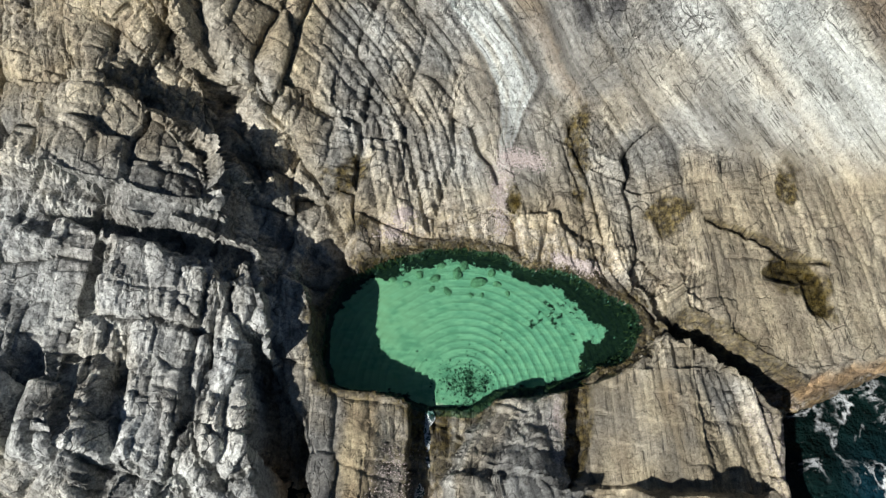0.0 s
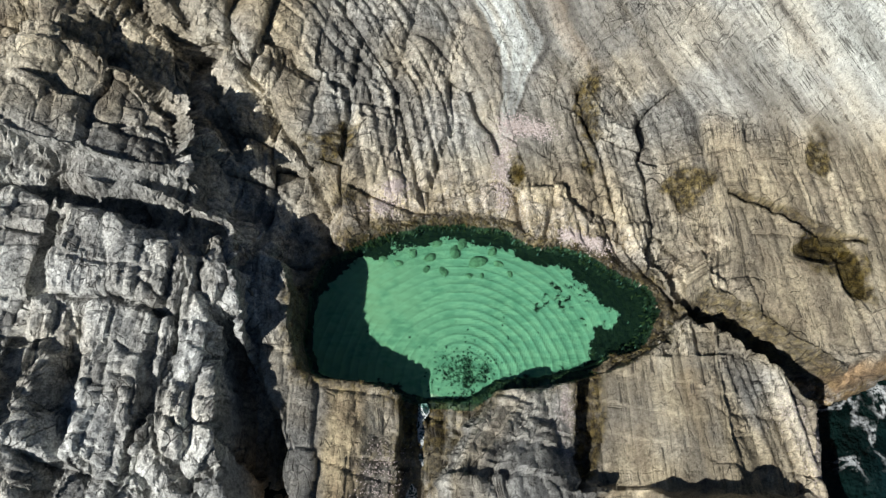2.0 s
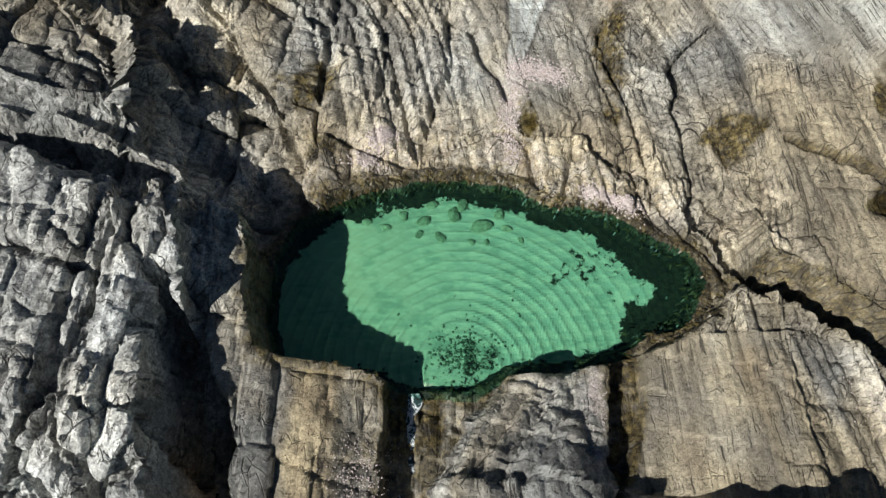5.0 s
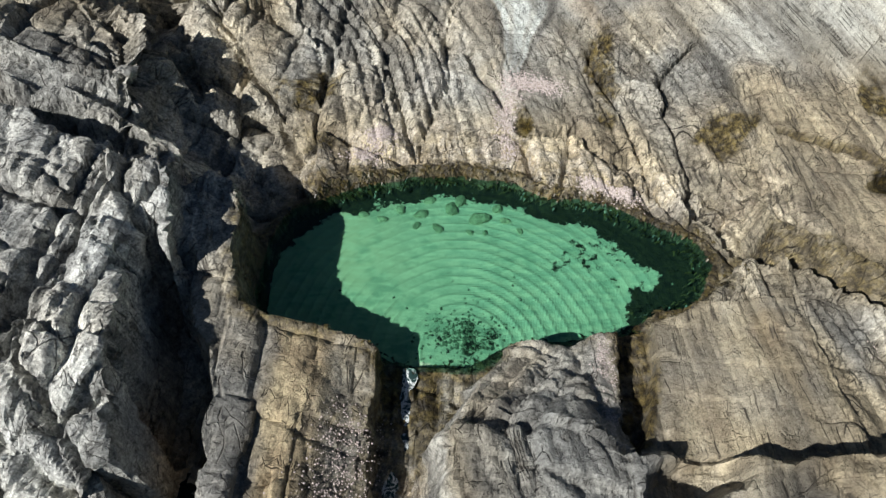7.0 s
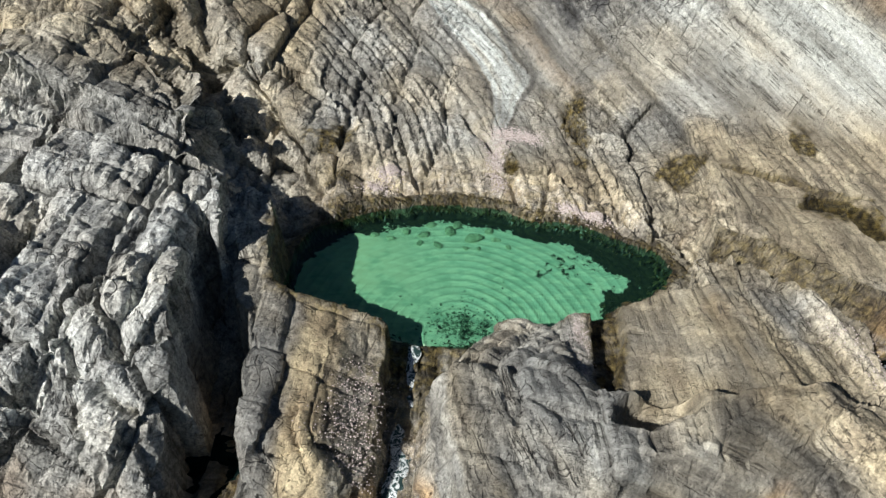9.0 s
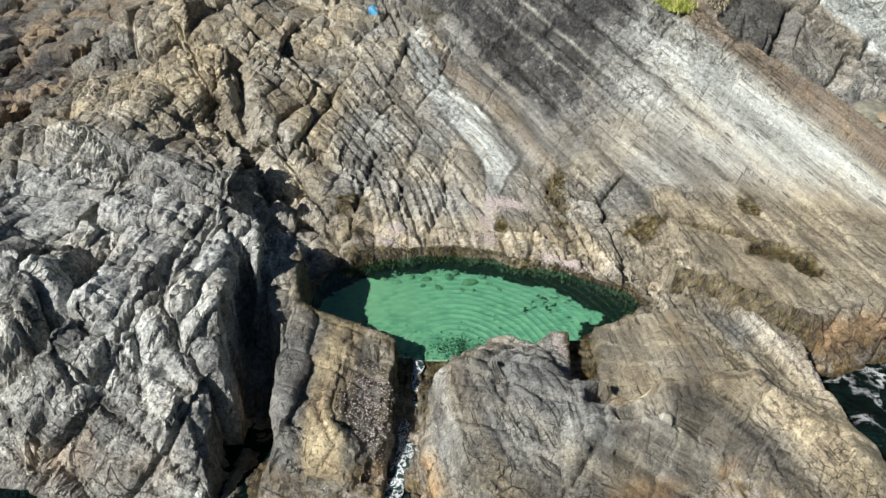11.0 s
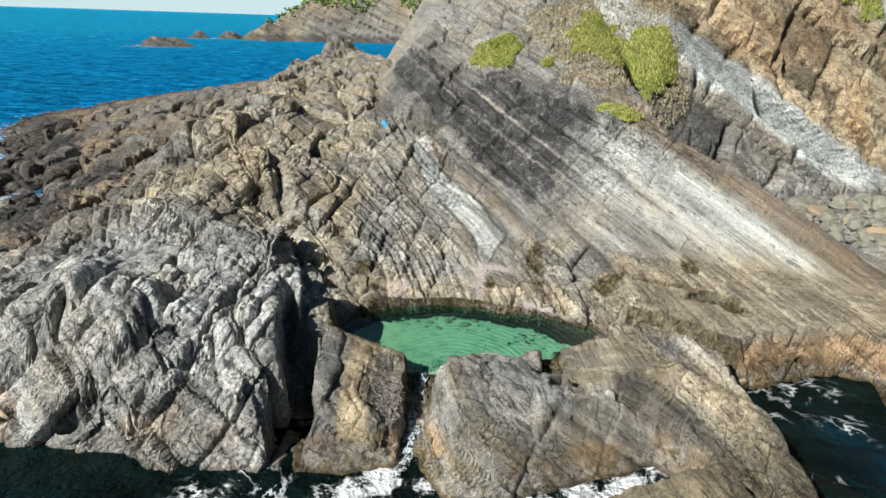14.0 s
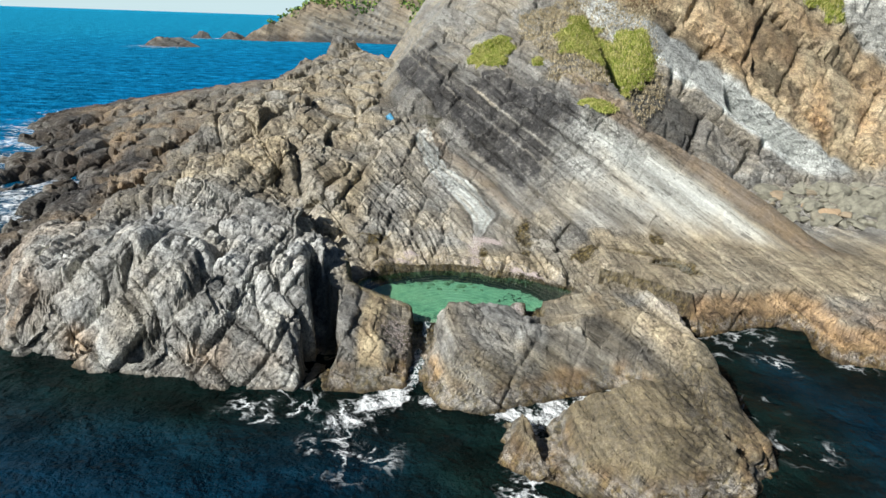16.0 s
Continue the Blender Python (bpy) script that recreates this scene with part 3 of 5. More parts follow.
        col = n.mix(n.calc("MULTIPLY", seam, 0.5), col, (0.05, 0.045, 0.04))
    # long partings along the beds
    ruled = n.join(bed_, n.calc("MULTIPLY", across, 0.03), n.calc("MULTIPLY", length, 0.03))
    parting = n.calc("ABSOLUTE", n.calc("SUBTRACT", n.noise(ruled, 5.5, 3, 0.5), 0.5))
    flaw = n.calc("MULTIPLY", n.ramp(parting, 0.0, 0.022, 1.0, 0.0), n.ramp(grain, 0.48, 0.60, 0.0, 0.75))
    col = n.mix(flaw, col, (0.07, 0.06, 0.05))
    h = n.calc("SUBTRACT", h, n.calc("MULTIPLY", flaw, 0.4))
    col = n.mix(1.0, col, (0.83, 0.86, 0.87), "MULTIPLY")
    wet = n.attr("wet")
    col = n.mix(n.calc("MULTIPLY", wet, 0.55), col, n.mix(1.0, col, (0.35, 0.33, 0.30), "MULTIPLY"))
    return n.done(col, n.ramp(wet, 0.0, 1.0, 0.88, 0.42), n.bump(h, 1.0, 0.09), Specular_IOR_Level=0.3)


def sand_material():
    n = Nodes("pool_sand")
    p = n.place()
    x, y, z = n.split(p)
    col = n.mix(n.ramp(n.calc("ADD", x, n.calc("MULTIPLY", n.noise(p, 0.9, 4), 2.4)), -0.6, 2.6), (0.70, 0.60, 0.42), (0.47, 0.52, 0.40))
    col = n.mix(n.ramp(n.noise(p, 1.6, 5, 0.65), 0.46, 0.62, 0.0, 0.75), col, (0.34, 0.42, 0.31))
    col = n.mix(n.ramp(n.noise(n.join(n.calc("MULTIPLY", x, 0.6), n.calc("MULTIPLY", y, 1.7), z), 5.0, 4, 0.65), 0.42, 0.62, 0.0, 0.6), col, (0.80, 0.75, 0.55))
    col = n.mix(n.ramp(n.noise(p, 13.0, 5, 0.7), 0.60, 0.70, 0.0, 0.6), col, (0.22, 0.25, 0.18))
    col = n.mix(1.0, col, n.ramp(n.noise(p, 60, 3), 0.2, 0.8, 0.82, 1.15), "MULTIPLY")
    tuft = n.noise(p, 9.0, 6, 0.7)
    weed = n.mix(n.ramp(tuft, 0.4, 0.62), (0.006, 0.007, 0.004), (0.026, 0.024, 0.010))
    k = n.ramp(n.calc("ADD", n.attr("kelp"), n.calc("MULTIPLY", n.calc("SUBTRACT", n.noise(p, 5.0, 6, 0.72), 0.5), 2.6)), 0.44, 0.60)
    col = n.mix(k, col, weed)
    return n.done(col, 0.9, n.bump(n.calc("ADD", n.noise(p, 22, 5), n.calc("MULTIPLY", tuft, n.calc("MULTIPLY", k, 4.0))), 0.4, 0.03))


def water_material(name, tint, waves):
    n = Nodes(name)
    out = n.tree.nodes["Material Output"]
    clear = n.put("ShaderNodeBsdfTransparent", {"Color": tint})
    p = n.place()
    gloss = n.put("ShaderNodeBsdfGlossy", {"Color": (1, 1, 1), "Roughness": 0.03})
    nor = n.bump(n.noise(p, 5.0, 3), waves, 0.02)
    n.wire(nor, gloss.inputs["Normal"])
    facing = n.put("ShaderNodeLayerWeight", {"Blend": 0.5, "Normal": nor}).outputs["Facing"]
    sheen = n.calc("ADD", n.calc("MULTIPLY", n.calc("POWER", facing, 4.0), 0.75), 0.02)
    mixed = n.put("ShaderNodeMixShader", [sheen, clear.outputs[0], gloss.outputs[0]])
    n.wire(mixed.outputs[0], out.inputs["Surface"])
    n.tree.nodes.remove(n.bsdf)
    return n.mat


def sea_material():
    n = Nodes("sea_water")
    p = n.place()
    x, y, z = n.split(p)
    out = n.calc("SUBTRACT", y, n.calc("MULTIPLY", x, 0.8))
    # sky mirrored by distant waves is put into the base colour, brighter outward
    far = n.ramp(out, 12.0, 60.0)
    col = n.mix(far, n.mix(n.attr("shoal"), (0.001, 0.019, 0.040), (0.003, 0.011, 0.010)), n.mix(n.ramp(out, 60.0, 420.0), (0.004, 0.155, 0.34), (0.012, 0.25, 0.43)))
    swell = n.noise(p, 0.5, 5, 0.6)
    col = n.mix(1.0, col, n.ramp(n.noise(n.join(x, n.calc("MULTIPLY", y, 1.6), 0.0), 0.5, 4, 0.55), 0.3, 0.7, 0.6, 1.45), "MULTIPLY")
    col = n.mix(1.0, col, n.ramp(n.noise(n.join(n.calc("MULTIPLY", x, 0.5), n.calc("MULTIPLY", y, 1.3), 3.0), 0.4, 6, 0.72), 0.36, 0.64, 0.66, 1.3), "MULTIPLY")
    chop = n.noise(p, 2.8, 5, 0.65)
    nor = n.bump(n.calc("ADD", swell, n.calc("MULTIPLY", chop, 0.3)), 1.0, 0.9)
    foam = n.attr("foam")
    flat = n.join(x, y, 0.0)
    threads = n.calc("ABSOLUTE", n.calc("SUBTRACT", n.noise(flat, 0.8, 6, 0.62, 0.5), 0.5))
    fine = n.calc("ABSOLUTE", n.calc("SUBTRACT", n.noise(flat, 3.4, 4, 0.65, 0.8), 0.5))
    lace = n.calc("MAXIMUM", n.ramp(threads, 0.004, 0.034, 1.0, 0.0), n.calc("MULTIPLY", n.ramp(fine, 0.0, 0.02, 0.9, 0.0), n.ramp(foam, 0.5, 0.9)))
    churn = n.calc("ADD", n.noise(flat, 1.6, 5, 0.65, 0.6), n.calc("MULTIPLY", n.calc("SUBTRACT", n.noise(flat, 7.0, 4, 0.7), 0.5), 0.6))
    core = n.ramp(n.calc("ADD", foam, n.calc("MULTIPLY", n.calc("SUBTRACT", churn, 0.5), 1.5)), 0.72, 0.98)
    amount = n.calc("MAXIMUM", n.calc("MULTIPLY", n.calc("MULTIPLY", n.ramp(foam, 0.1, 0.6), lace), n.ramp(n.noise(flat, 1.3, 4, 0.6), 0.42, 0.58)), core, True)
    col = n.mix(amount, col, (0.80, 0.84, 0.85))
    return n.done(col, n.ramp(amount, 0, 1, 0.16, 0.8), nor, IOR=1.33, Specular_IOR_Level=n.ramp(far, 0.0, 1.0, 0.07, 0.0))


ROCK = rock_material()
SAND = sand_material()
POOL_WATER = water_material("pool_water", (0.445, 0.745, 0.645), 0.3)
STILL_WATER = water_material("still_water", (0.72, 0.70, 0.58), 0.05)
SEA_WATER = sea_material()

# ---------------------------------------------------------------- bedrock


def spread(lo, a, b, hi, fine, grow):
    """Grid lines: even between a and b, wider and wider outside."""
    mid = list(np.arange(a, b, fine))
    up, gap = [b], fine
    while up[-1] < hi:
        gap *= grow
        up.append(up[-1] + gap)
    down, gap = [], fine
    at = a
    while at > lo:
        gap *= grow
        at -= gap
        down.append(at)
    return np.array(down[::-1] + mid + up)


FINE, GROW = 0.042, 1.011
gx = spread(-40, -12.5, 14.0, 62, FINE, GROW)
gy = spread(-6.2, -5.8, 12.5, 96, FINE, GROW)
X, Y = np.meshgrid(gx, gy)
Z, BED, SLAB, CLIFF, SHORE, BASIN, ROUGH = height(X, Y)
SPACING = np.maximum(np.gradient(gx)[None, :], np.gradient(gy)[:, None])
slope_y, slope_x = np.gradient(Z, gy, gx)
slope_x, slope_y = np.clip(slope_x, -3, 3), np.clip(slope_y, -3, 3)
for _ in range(3):
    for k in (0, 1):
        slope_x = (np.roll(slope_x, 1, k) + slope_x + np.roll(slope_x, -1, k)) / 3
        slope_y = (np.roll(slope_y, 1, k) + slope_y + np.roll(slope_y, -1, k)) / 3
steep = np.sqrt(1 + slope_x ** 2 + slope_y ** 2)
OUT, TONE = detail(X, Y, Z, BED, SLAB, CLIFF, BASIN, ROUGH, SPACING * steep ** 0.9)
PX, PY, PZ = X - slope_x / steep * OUT, Y - slope_y / steep * OUT, Z + OUT / steep


def masks(x, y, z, u, s, c, sd, p, rough):
    """Where the rock is pale, dark, stained, overgrown, crusted or wet: 0..1 each."""
    n1, n2 = fbm(x * 0.7, y * 0.7, 201, 4), fbm(x * 2.0, y * 2.0, 205, 4)
    back = step(6.0, 7.5, y)
    d, _, (w,) = along(x + 0.10 * n2, y, [(1.95, 8.8, 0.10), (2.15, 10.0, 0.24), (2.35, 11.2, 0.52), (1.9, 12.2, 0.55), (1.3, 12.9, 0.5), (0.5, 13.7, 0.44), (0.0, 14.8, 0.42), (-0.4, 16.6, 0.42), (-0.5, 17.6, 0.15)])
    pale = 1.0 * step(1.06, 0.96, d / w + 0.10 * n2) * np.clip(0.9 + 0.8 * np.sin(9 * d / w + 1.5 * n2), 0.5, 1)
    seam = 0.65 * step(0.22, 0.06, np.abs(d / w - 1.22 + 0.10 * n2)) * step(8.8, 9.6, y) * step(18, 17, y)
    slab = step(-0.4, 0.6, s + 0.3 * n1) * (c < 0.3)
    ub = u + 0.16 * n1
    beds = np.interp(ub, [3.7, 4.6, 4.9, 5.2, 5.4, 6.0, 7.0, 8.1, 8.4, 9.5, 9.65], [0.0, 0.0, 0.0, 0.0, 0.40, 0.25, 0.45, 0.7, 1.0, 1.0, 0.15])
    pale = np.maximum(pale, slab * 0.8 * beds * (u < 9.8) * step(17.5, 15.0, y + n1) * np.clip(0.85 + 0.6 * fbm(u * 2.2, y * 0.22, 233, 3), 0.3, 1) * step(0.7, 2.7, z + 0.7 * n1 + 0.4 * n2))
    pale = np.maximum(pale, 0.65 * step(0.05, 0.12, z) * step(0.6, 0.4, z + 0.15 * n2) * step(1.2, 0.6, sd) * step(3, 1, y))
    wall = step(0.1, 0.6, c) * step(8, 10, x)
    pale = np.maximum(pale, wall * np.maximum(step(14.1, 14.3, u + 0.1 * n2) * step(16.3, 16.1, u + 0.15 * n2), 0.8 * step(23.0, 23.8, u + n1)))
    black = inside(x, y, BLACK_ROCK)
    dark = 0.95 * step(-0.12, 0.2, black + 0.45 * n2 + 0.5 * fbm(u * 3, y * 0.3, 235, 3))
    dark = np.maximum(dark, 0.5 * step(-1.8, 0.0, black + 0.9 * n1 + 0.3 * n2))
    dark = np.maximum(dark, seam)
    vein = step(0.07, 0.03, np.abs(u - 7.0 + 0.04 * n2)) + 0.7 * step(0.05, 0.02, np.abs(u - 6.2 + 0.1 * n2))
    dark = dark * (1 - np.clip(vein, 0, 0.85))
    dark = np.maximum(dark, 0.6 * back * step(0.24, 0.1, np.abs(u - 5.05 + 0.12 * n2)) * step(2.6, 4.0, x))
    dark = np.maximum(dark, 0.95 * step(6.5, 3.0, sd + 1.5 * n1) * step(-11, -13, x) * step(9, 13, y))
    dark = np.maximum(dark, 0.85 * step(3.2, 1.5, sd + n1) * step(1.9, 1.0, z + 0.4 * n2) * step(-8, -11, x) * step(3, 7, y))
    # brown rock by the chasm, with the mound's shade put into its colour
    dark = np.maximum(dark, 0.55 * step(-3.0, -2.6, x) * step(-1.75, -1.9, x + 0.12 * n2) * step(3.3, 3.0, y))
    cool = step(-2.8, -3.6, x) * step(8.5, 6.5, y + 0.6 * n1) * (0.55 + 0.5 * n1)
    cool = np.maximum(cool, 0.45 * step(0.2, 0.6, x) * step(3.5, 3.1, x + 0.3 * n2) * step(3.2, 2.6, y))
    dark = np.maximum(dark, (0.45 + 0.3 * step(5.5, 6.2, x)) * np.clip(0.35 + 0.3 * step(5.5, 6.2, x) + 1.4 * fbm(u * 2.6, y * 0.25, 231, 3), 0, 1) * step(0, 0.4, x) * step(3.4, 2.8, y))
    warm = 0.6 * step(4, 6.5, x + n1) * step(9.5, 8, y) * step(2.5, 4, y) + 0.95 * step(0.55, 0.25, np.abs(x + 1.55 + 0.2 * n2)) * step(3, 2.6, y)
    warm = np.maximum(warm, 0.7 * step(5.2, 6.2, y) * step(9, 7, y) * step(6, 4, x) * step(-3, -2, x))
    warm = np.maximum(warm, 0.7 * step(-1.7, -2.1, y) * step(1.5, 2.0, x))
    warm = np.maximum(warm, np.clip(0.5 + 0.8 * n1, 0.1, 0.8) * step(3.2, 3.9, x) * step(6.6, 5.8, x) * step(0.2, 0.9, y) * step(4.0, 3.4, y))
    warm = np.maximum(warm, np.clip(0.1 + 1.2 * fbm(u * 2.2, y * 0.3, 239, 3), 0, 0.7) * step(0, 0.4, x) * step(3.4, 3.0, y))
    warm = warm * (1 - 0.7 * step(-9.5, -13, x + n1))
    dark = np.maximum(dark, (0.5 + 0.3 * n2) * step(-9, -12.5, x + 1.5 * n1) * step(5, 8, y))
    brown = (c < -0.2) * slab * step(9.6, 9.75, u + 0.08 * n2) * step(10.9, 10.5, u + 0.1 * n2) * step(6.0, 7.5, x)
    dark = np.maximum(dark, 0.6 * brown)
    dark = np.maximum(dark, 0.45 * (c < 0.2) * slab * step(10.4, 10.8, u) * np.clip(0.7 + n1, 0, 1))
    rust = wall * step(16.2, 17.4, u + 0.4 * n1) * step(23.6, 22.4, u + n1) * np.clip(0.45 + 0.9 * n1, 0, 1)
    warm = np.maximum(warm, wall * 0.85 * step(16.1, 16.5, u))
    dark = np.maximum(dark, 0.45 * wall * step(14.3, 14.0, u + 0.15 * n2))
    warm = np.maximum(warm, np.clip(0.38 + 0.7 * n1, 0, 0.75) * step(-2.2, -3.4, x) * step(7.2, 9.0, y + 0.6 * n2))
    rust = np.maximum(rust, np.clip(0.25 + 0.9 * n1, 0, 0.7) * step(1.3, 0.7, z + 0.4 * n2) * step(-2.9, -3.3, x) * step(3, 1, y))
    rust = np.maximum(rust, 0.8 * step(7.9, 8.9, x) * step(4.4, 3.8, y + 0.3 * n2) * step(1.35, 0.95, z + 0.15 * n2))
    # foot of the bay wall: dark growth, plus overhang shade put into the colour
    dark = np.maximum(dark, 0.9 * step(8.2, 8.9, x) * step(4.4, 3.8, y) * step(0.75, 0.45, z + 0.3 * n2))
    rust = np.maximum(rust, np.clip(0.45 + 0.9 * n2, 0, 0.85) * step(0.85, 0.45, z + 0.3 * n1) * step(-3.0, -2.6, x) * step(8.4, 7.8, x) * step(1.2, 0.4, y))
    rust = np.maximum(rust, 0.2 * step(0.3, 0.1, np.abs(u - 3.9 + 0.2 * n2)) * step(9.8, 11, y) * step(20, 16, y))
    rust = np.maximum(rust, 0.75 * np.clip(0.45 + 1.5 * n1, 0, 1) * step(-10, -12, x) * step(2.6, 1.6, z + 0.5 * n1) * step(0.2, 0.6, z))
    rust = np.maximum(rust, 0.32 * brown * np.clip(0.7 + 1.2 * fbm(u * 3, y * 0.3, 237, 2), 0, 1))
    rust = rust * (1 - 0.85 * dark * (x < -11))
    warm = warm * (1 - 0.6 * dark * (x < -11))
    weed = step(0.75, 0.25, z + 0.25 * n2) * step(3.5, 2.0, sd) * np.where(x < -3, 0.3, 0.8)
    weed = np.maximum(weed, step(-0.46, -0.10, p + 0.30 * n2) * 0.85)
    weed = np.maximum(weed, 0.42 * step(-0.6, -1.4, y + 0.5 * n1) * step(-0.5, 0.5, x))
    weed = np.maximum(weed, 0.55 * step(-0.9, -0.5, x) * step(0.15, -0.15, x) * step(3, 2.2, y) * np.clip(0.7 + n2, 0, 1))
    weed = np.maximum(weed, step(-0.75, -0.35, x + 0.2 * n2) * step(0.75, 0.35, x + 0.2 * n2) * step(1.0, 1.8, y) * step(3.2, 3.0, y))
    weed = np.maximum(weed, 0.6 * step(0.35, 0.0, x + 0.25 * n2) * step(-0.9, -0.5, x) * step(1.8, 1.0, y))
    weed = np.maximum(weed, 0.6 * np.clip(0.6 + n2, 0, 1) * step(-1.25, -1.1, x + 0.1 * n2) * step(-0.3, -0.5, x) * step(3.0, 2.7, y) * step(-1.2, -0.6, y))
    for cx, cy, rx, ry in ((6.05, 7.4, 0.3, 0.55), (4.0, 9.3, 0.22, 0.9), (9.1, 7.9, 0.2, 0.65), (8.9, 5.6, 0.5, 0.4), (9.3, 5.1, 0.3, 0.5), (-2.2, 8.4, 0.4, 0.5), (-1.9, 7.2, 0.25, 0.3), (2.2, 7.9, 0.2, 0.35)):
        weed = np.maximum(weed, 1.0 * step(1.45, 0.9, np.hypot((x - cx) / rx, (y - cy) / ry) + 1.2 * n2))
    d, _, (w,) = along(x, y, [(3.5, 3.4, 0.3), (3.4, 2.2, 0.32), (3.15, 1.2, 0.25)])
    weed = np.maximum(weed, step(1.4, 0.9, d / w))
    d, _, (w,) = along(x, y + 0.1 * n2, [(5.0, 4.5, 0.3), (6.0, 4.6, 0.25), (7.0, 4.0, 0.35), (8.2, 2.8, 0.5)])
    weed = np.maximum(weed, 0.8 * step(1.5, 0.7, d / w))
    d, _, (w,) = along(x, y, [(6.9, 7.1, 0.05), (8.1, 6.65, 0.08), (8.9, 6.1, 0.14), (9.7, 5.95, 0.08)])
    weed = np.maximum(weed, 0.8 * step(1.6, 0.8, d / w + 0.8 * n2))
    shell = step(0.9, 0.1, np.abs(-p - 0.55)) * step(5.5, 6.0, y) * 0.8
    for line in ([(1.9, 6.9, 0.16), (1.85, 8.2, 0.2), (2.1, 9.1, 0.3)], [(2.85, 3.0, 0.15), (3.0, 2.0, 0.2), (2.9, 1.0, 0.12)], [(-7.6, 5.2, 0.3), (-7.3, 6.6, 0.35)], [(3.2, 6.3, 0.2), (4.2, 6.1, 0.25)]):
        d, _, (w,) = along(x, y, line)
        shell = np.maximum(shell, step(1.6, 0.6, d / w + 0.3 * n2))
    shell = np.maximum(shell, 0.95 * step(0.05, 0.15, z) * step(0.55, 0.30, z + 0.15 * n2) * step(1.5, 0.8, sd))
    fringe = np.interp(x, [-3, -1, 0.5, 2, 3.5, 4.2, 5.4], [0.24, 0.24, 0.20, 0.26, 0.38, 0.70, 1.15]) * step(3.6, 4.4, y + 0.2 * (x - 2)) + 0.03
    n3 = fbm(x * 6, y * 6, 209, 3)
    kelp = step(0.26, -0.16, p - fringe + 0.2 * n2 + 0.10 * n3)
    kelp = np.maximum(kelp, 0.50 * step(0.75, 0.25, np.hypot((x - 0.85) / 1.1, y - 3.2) + 0.25 * n2 + 0.3 * n3))
    kelp = np.maximum(kelp, 0.42 * step(0.6, 0.25, np.hypot((x - 3.2) / 1.3, y - 5.0) + 0.35 * n2 + 0.4 * n3))
    kelp = np.maximum(kelp, step(0.20, 0.12, p))
    wet = np.maximum(step(0.14, 0.02, z + 0.08 * n2) * step(3, 1.5, sd), step(-0.12, 0.0, p))
    return dict(pale=pale, dark=np.clip(dark, 0, 1), cool=np.clip(cool, 0, 1), warm=np.clip(warm, 0, 1), rust=np.clip(rust, 0, 1), weed=np.clip(weed, 0, 1), shell=np.clip(shell, 0, 1), wet=wet, kelp=kelp, craggy=0.6 * rough)


MASKS = masks(X, Y, Z, BED, SLAB, CLIFF, SHORE, BASIN, ROUGH)
MASKS["bed"], MASKS["tone"] = BED, TONE


def grid_object(name, keep, material):
    """A mesh of those grid squares that keep names, with the masks as attributes."""
    rows, cols = np.nonzero(keep)
    w = X.shape[1]
    quads = np.stack([rows * w + cols, rows * w + cols + 1, (rows + 1) * w + cols + 1, (rows + 1) * w + cols], 1)
    used, inv = np.unique(quads, return_inverse=True)
    me = bpy.data.meshes.new(name)
    me.vertices.add(len(used))
    co = np.stack([PX.ravel()[used], PY.ravel()[used], PZ.ravel()[used]], 1)
    me.vertices.foreach_set("co", co.ravel())
    me.loops.add(quads.size)
    me.loops.foreach_set("vertex_index", inv.ravel().astype(np.int32))
    me.polygons.add(len(quads))
    me.polygons.foreach_set("loop_start", np.arange(0, quads.size, 4, dtype=np.int32))
    me.polygons.foreach_set("use_smooth", np.zeros(len(quads), bool))
    me.update(calc_edges=True)
    for key, arr in MASKS.items():
        at = me.attributes.new(key, "FLOAT", "POINT")
        at.data.foreach_set("value", arr.ravel()[used].astype(np.float32))
    me.materials.append(material)
    return new(name, me)


cx = 0.25 * (X[1:, 1:] + X[1:, :-1] + X[:-1, 1:] + X[:-1, :-1])
cy = 0.25 * (Y[1:, 1:] + Y[1:, :-1] + Y[:-1, 1:] + Y[:-1, :-1])
zmax = np.maximum(np.maximum(PZ[1:, 1:], PZ[1:, :-1]), np.maximum(PZ[:-1, 1:], PZ[:-1, :-1]))
left = zmax > -0.7
_, _, cs, cc, _, cp, _ = height(cx, cy)
for name, where, label in (
        ("pool_floor", (cp > 0.06), "pale sand floor of a green rock pool"),
        ("outer_rock", (cy < -1.75) & (cx > 1.6), "low grey wave-washed rock standing in the sea"),
        ("front_slab", (cy < 3.6) & (cx > 0) & (cx < 8.45) & (cp <= 0.06), "grey and tan bedded rock slabs before the pool"),
        ("middle_rock", (cy < 4.2) & (cx > -3.05) & (cx <= 0), "ochre and brown rock beside the outlet"),
        ("rock_mound", (cy < 6.4) & (cx <= -2.6), "large jointed grey rock mound above the sea"),
        ("cliff", (cc > -0.3) & (cx > 6), "orange and white bedded sea cliff"),
        ("tilted_slab", (cs > -0.1) & (cy < 26), "tilted white and dark bedded rock slab"),
        ("rock_ridge", (cx < -2.6), "rough brown rock ridge running out to a peak"),
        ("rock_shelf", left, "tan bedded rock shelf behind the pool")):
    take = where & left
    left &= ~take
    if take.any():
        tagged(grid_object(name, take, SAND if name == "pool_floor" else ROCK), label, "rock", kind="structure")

# ---------------------------------------------------------------- water


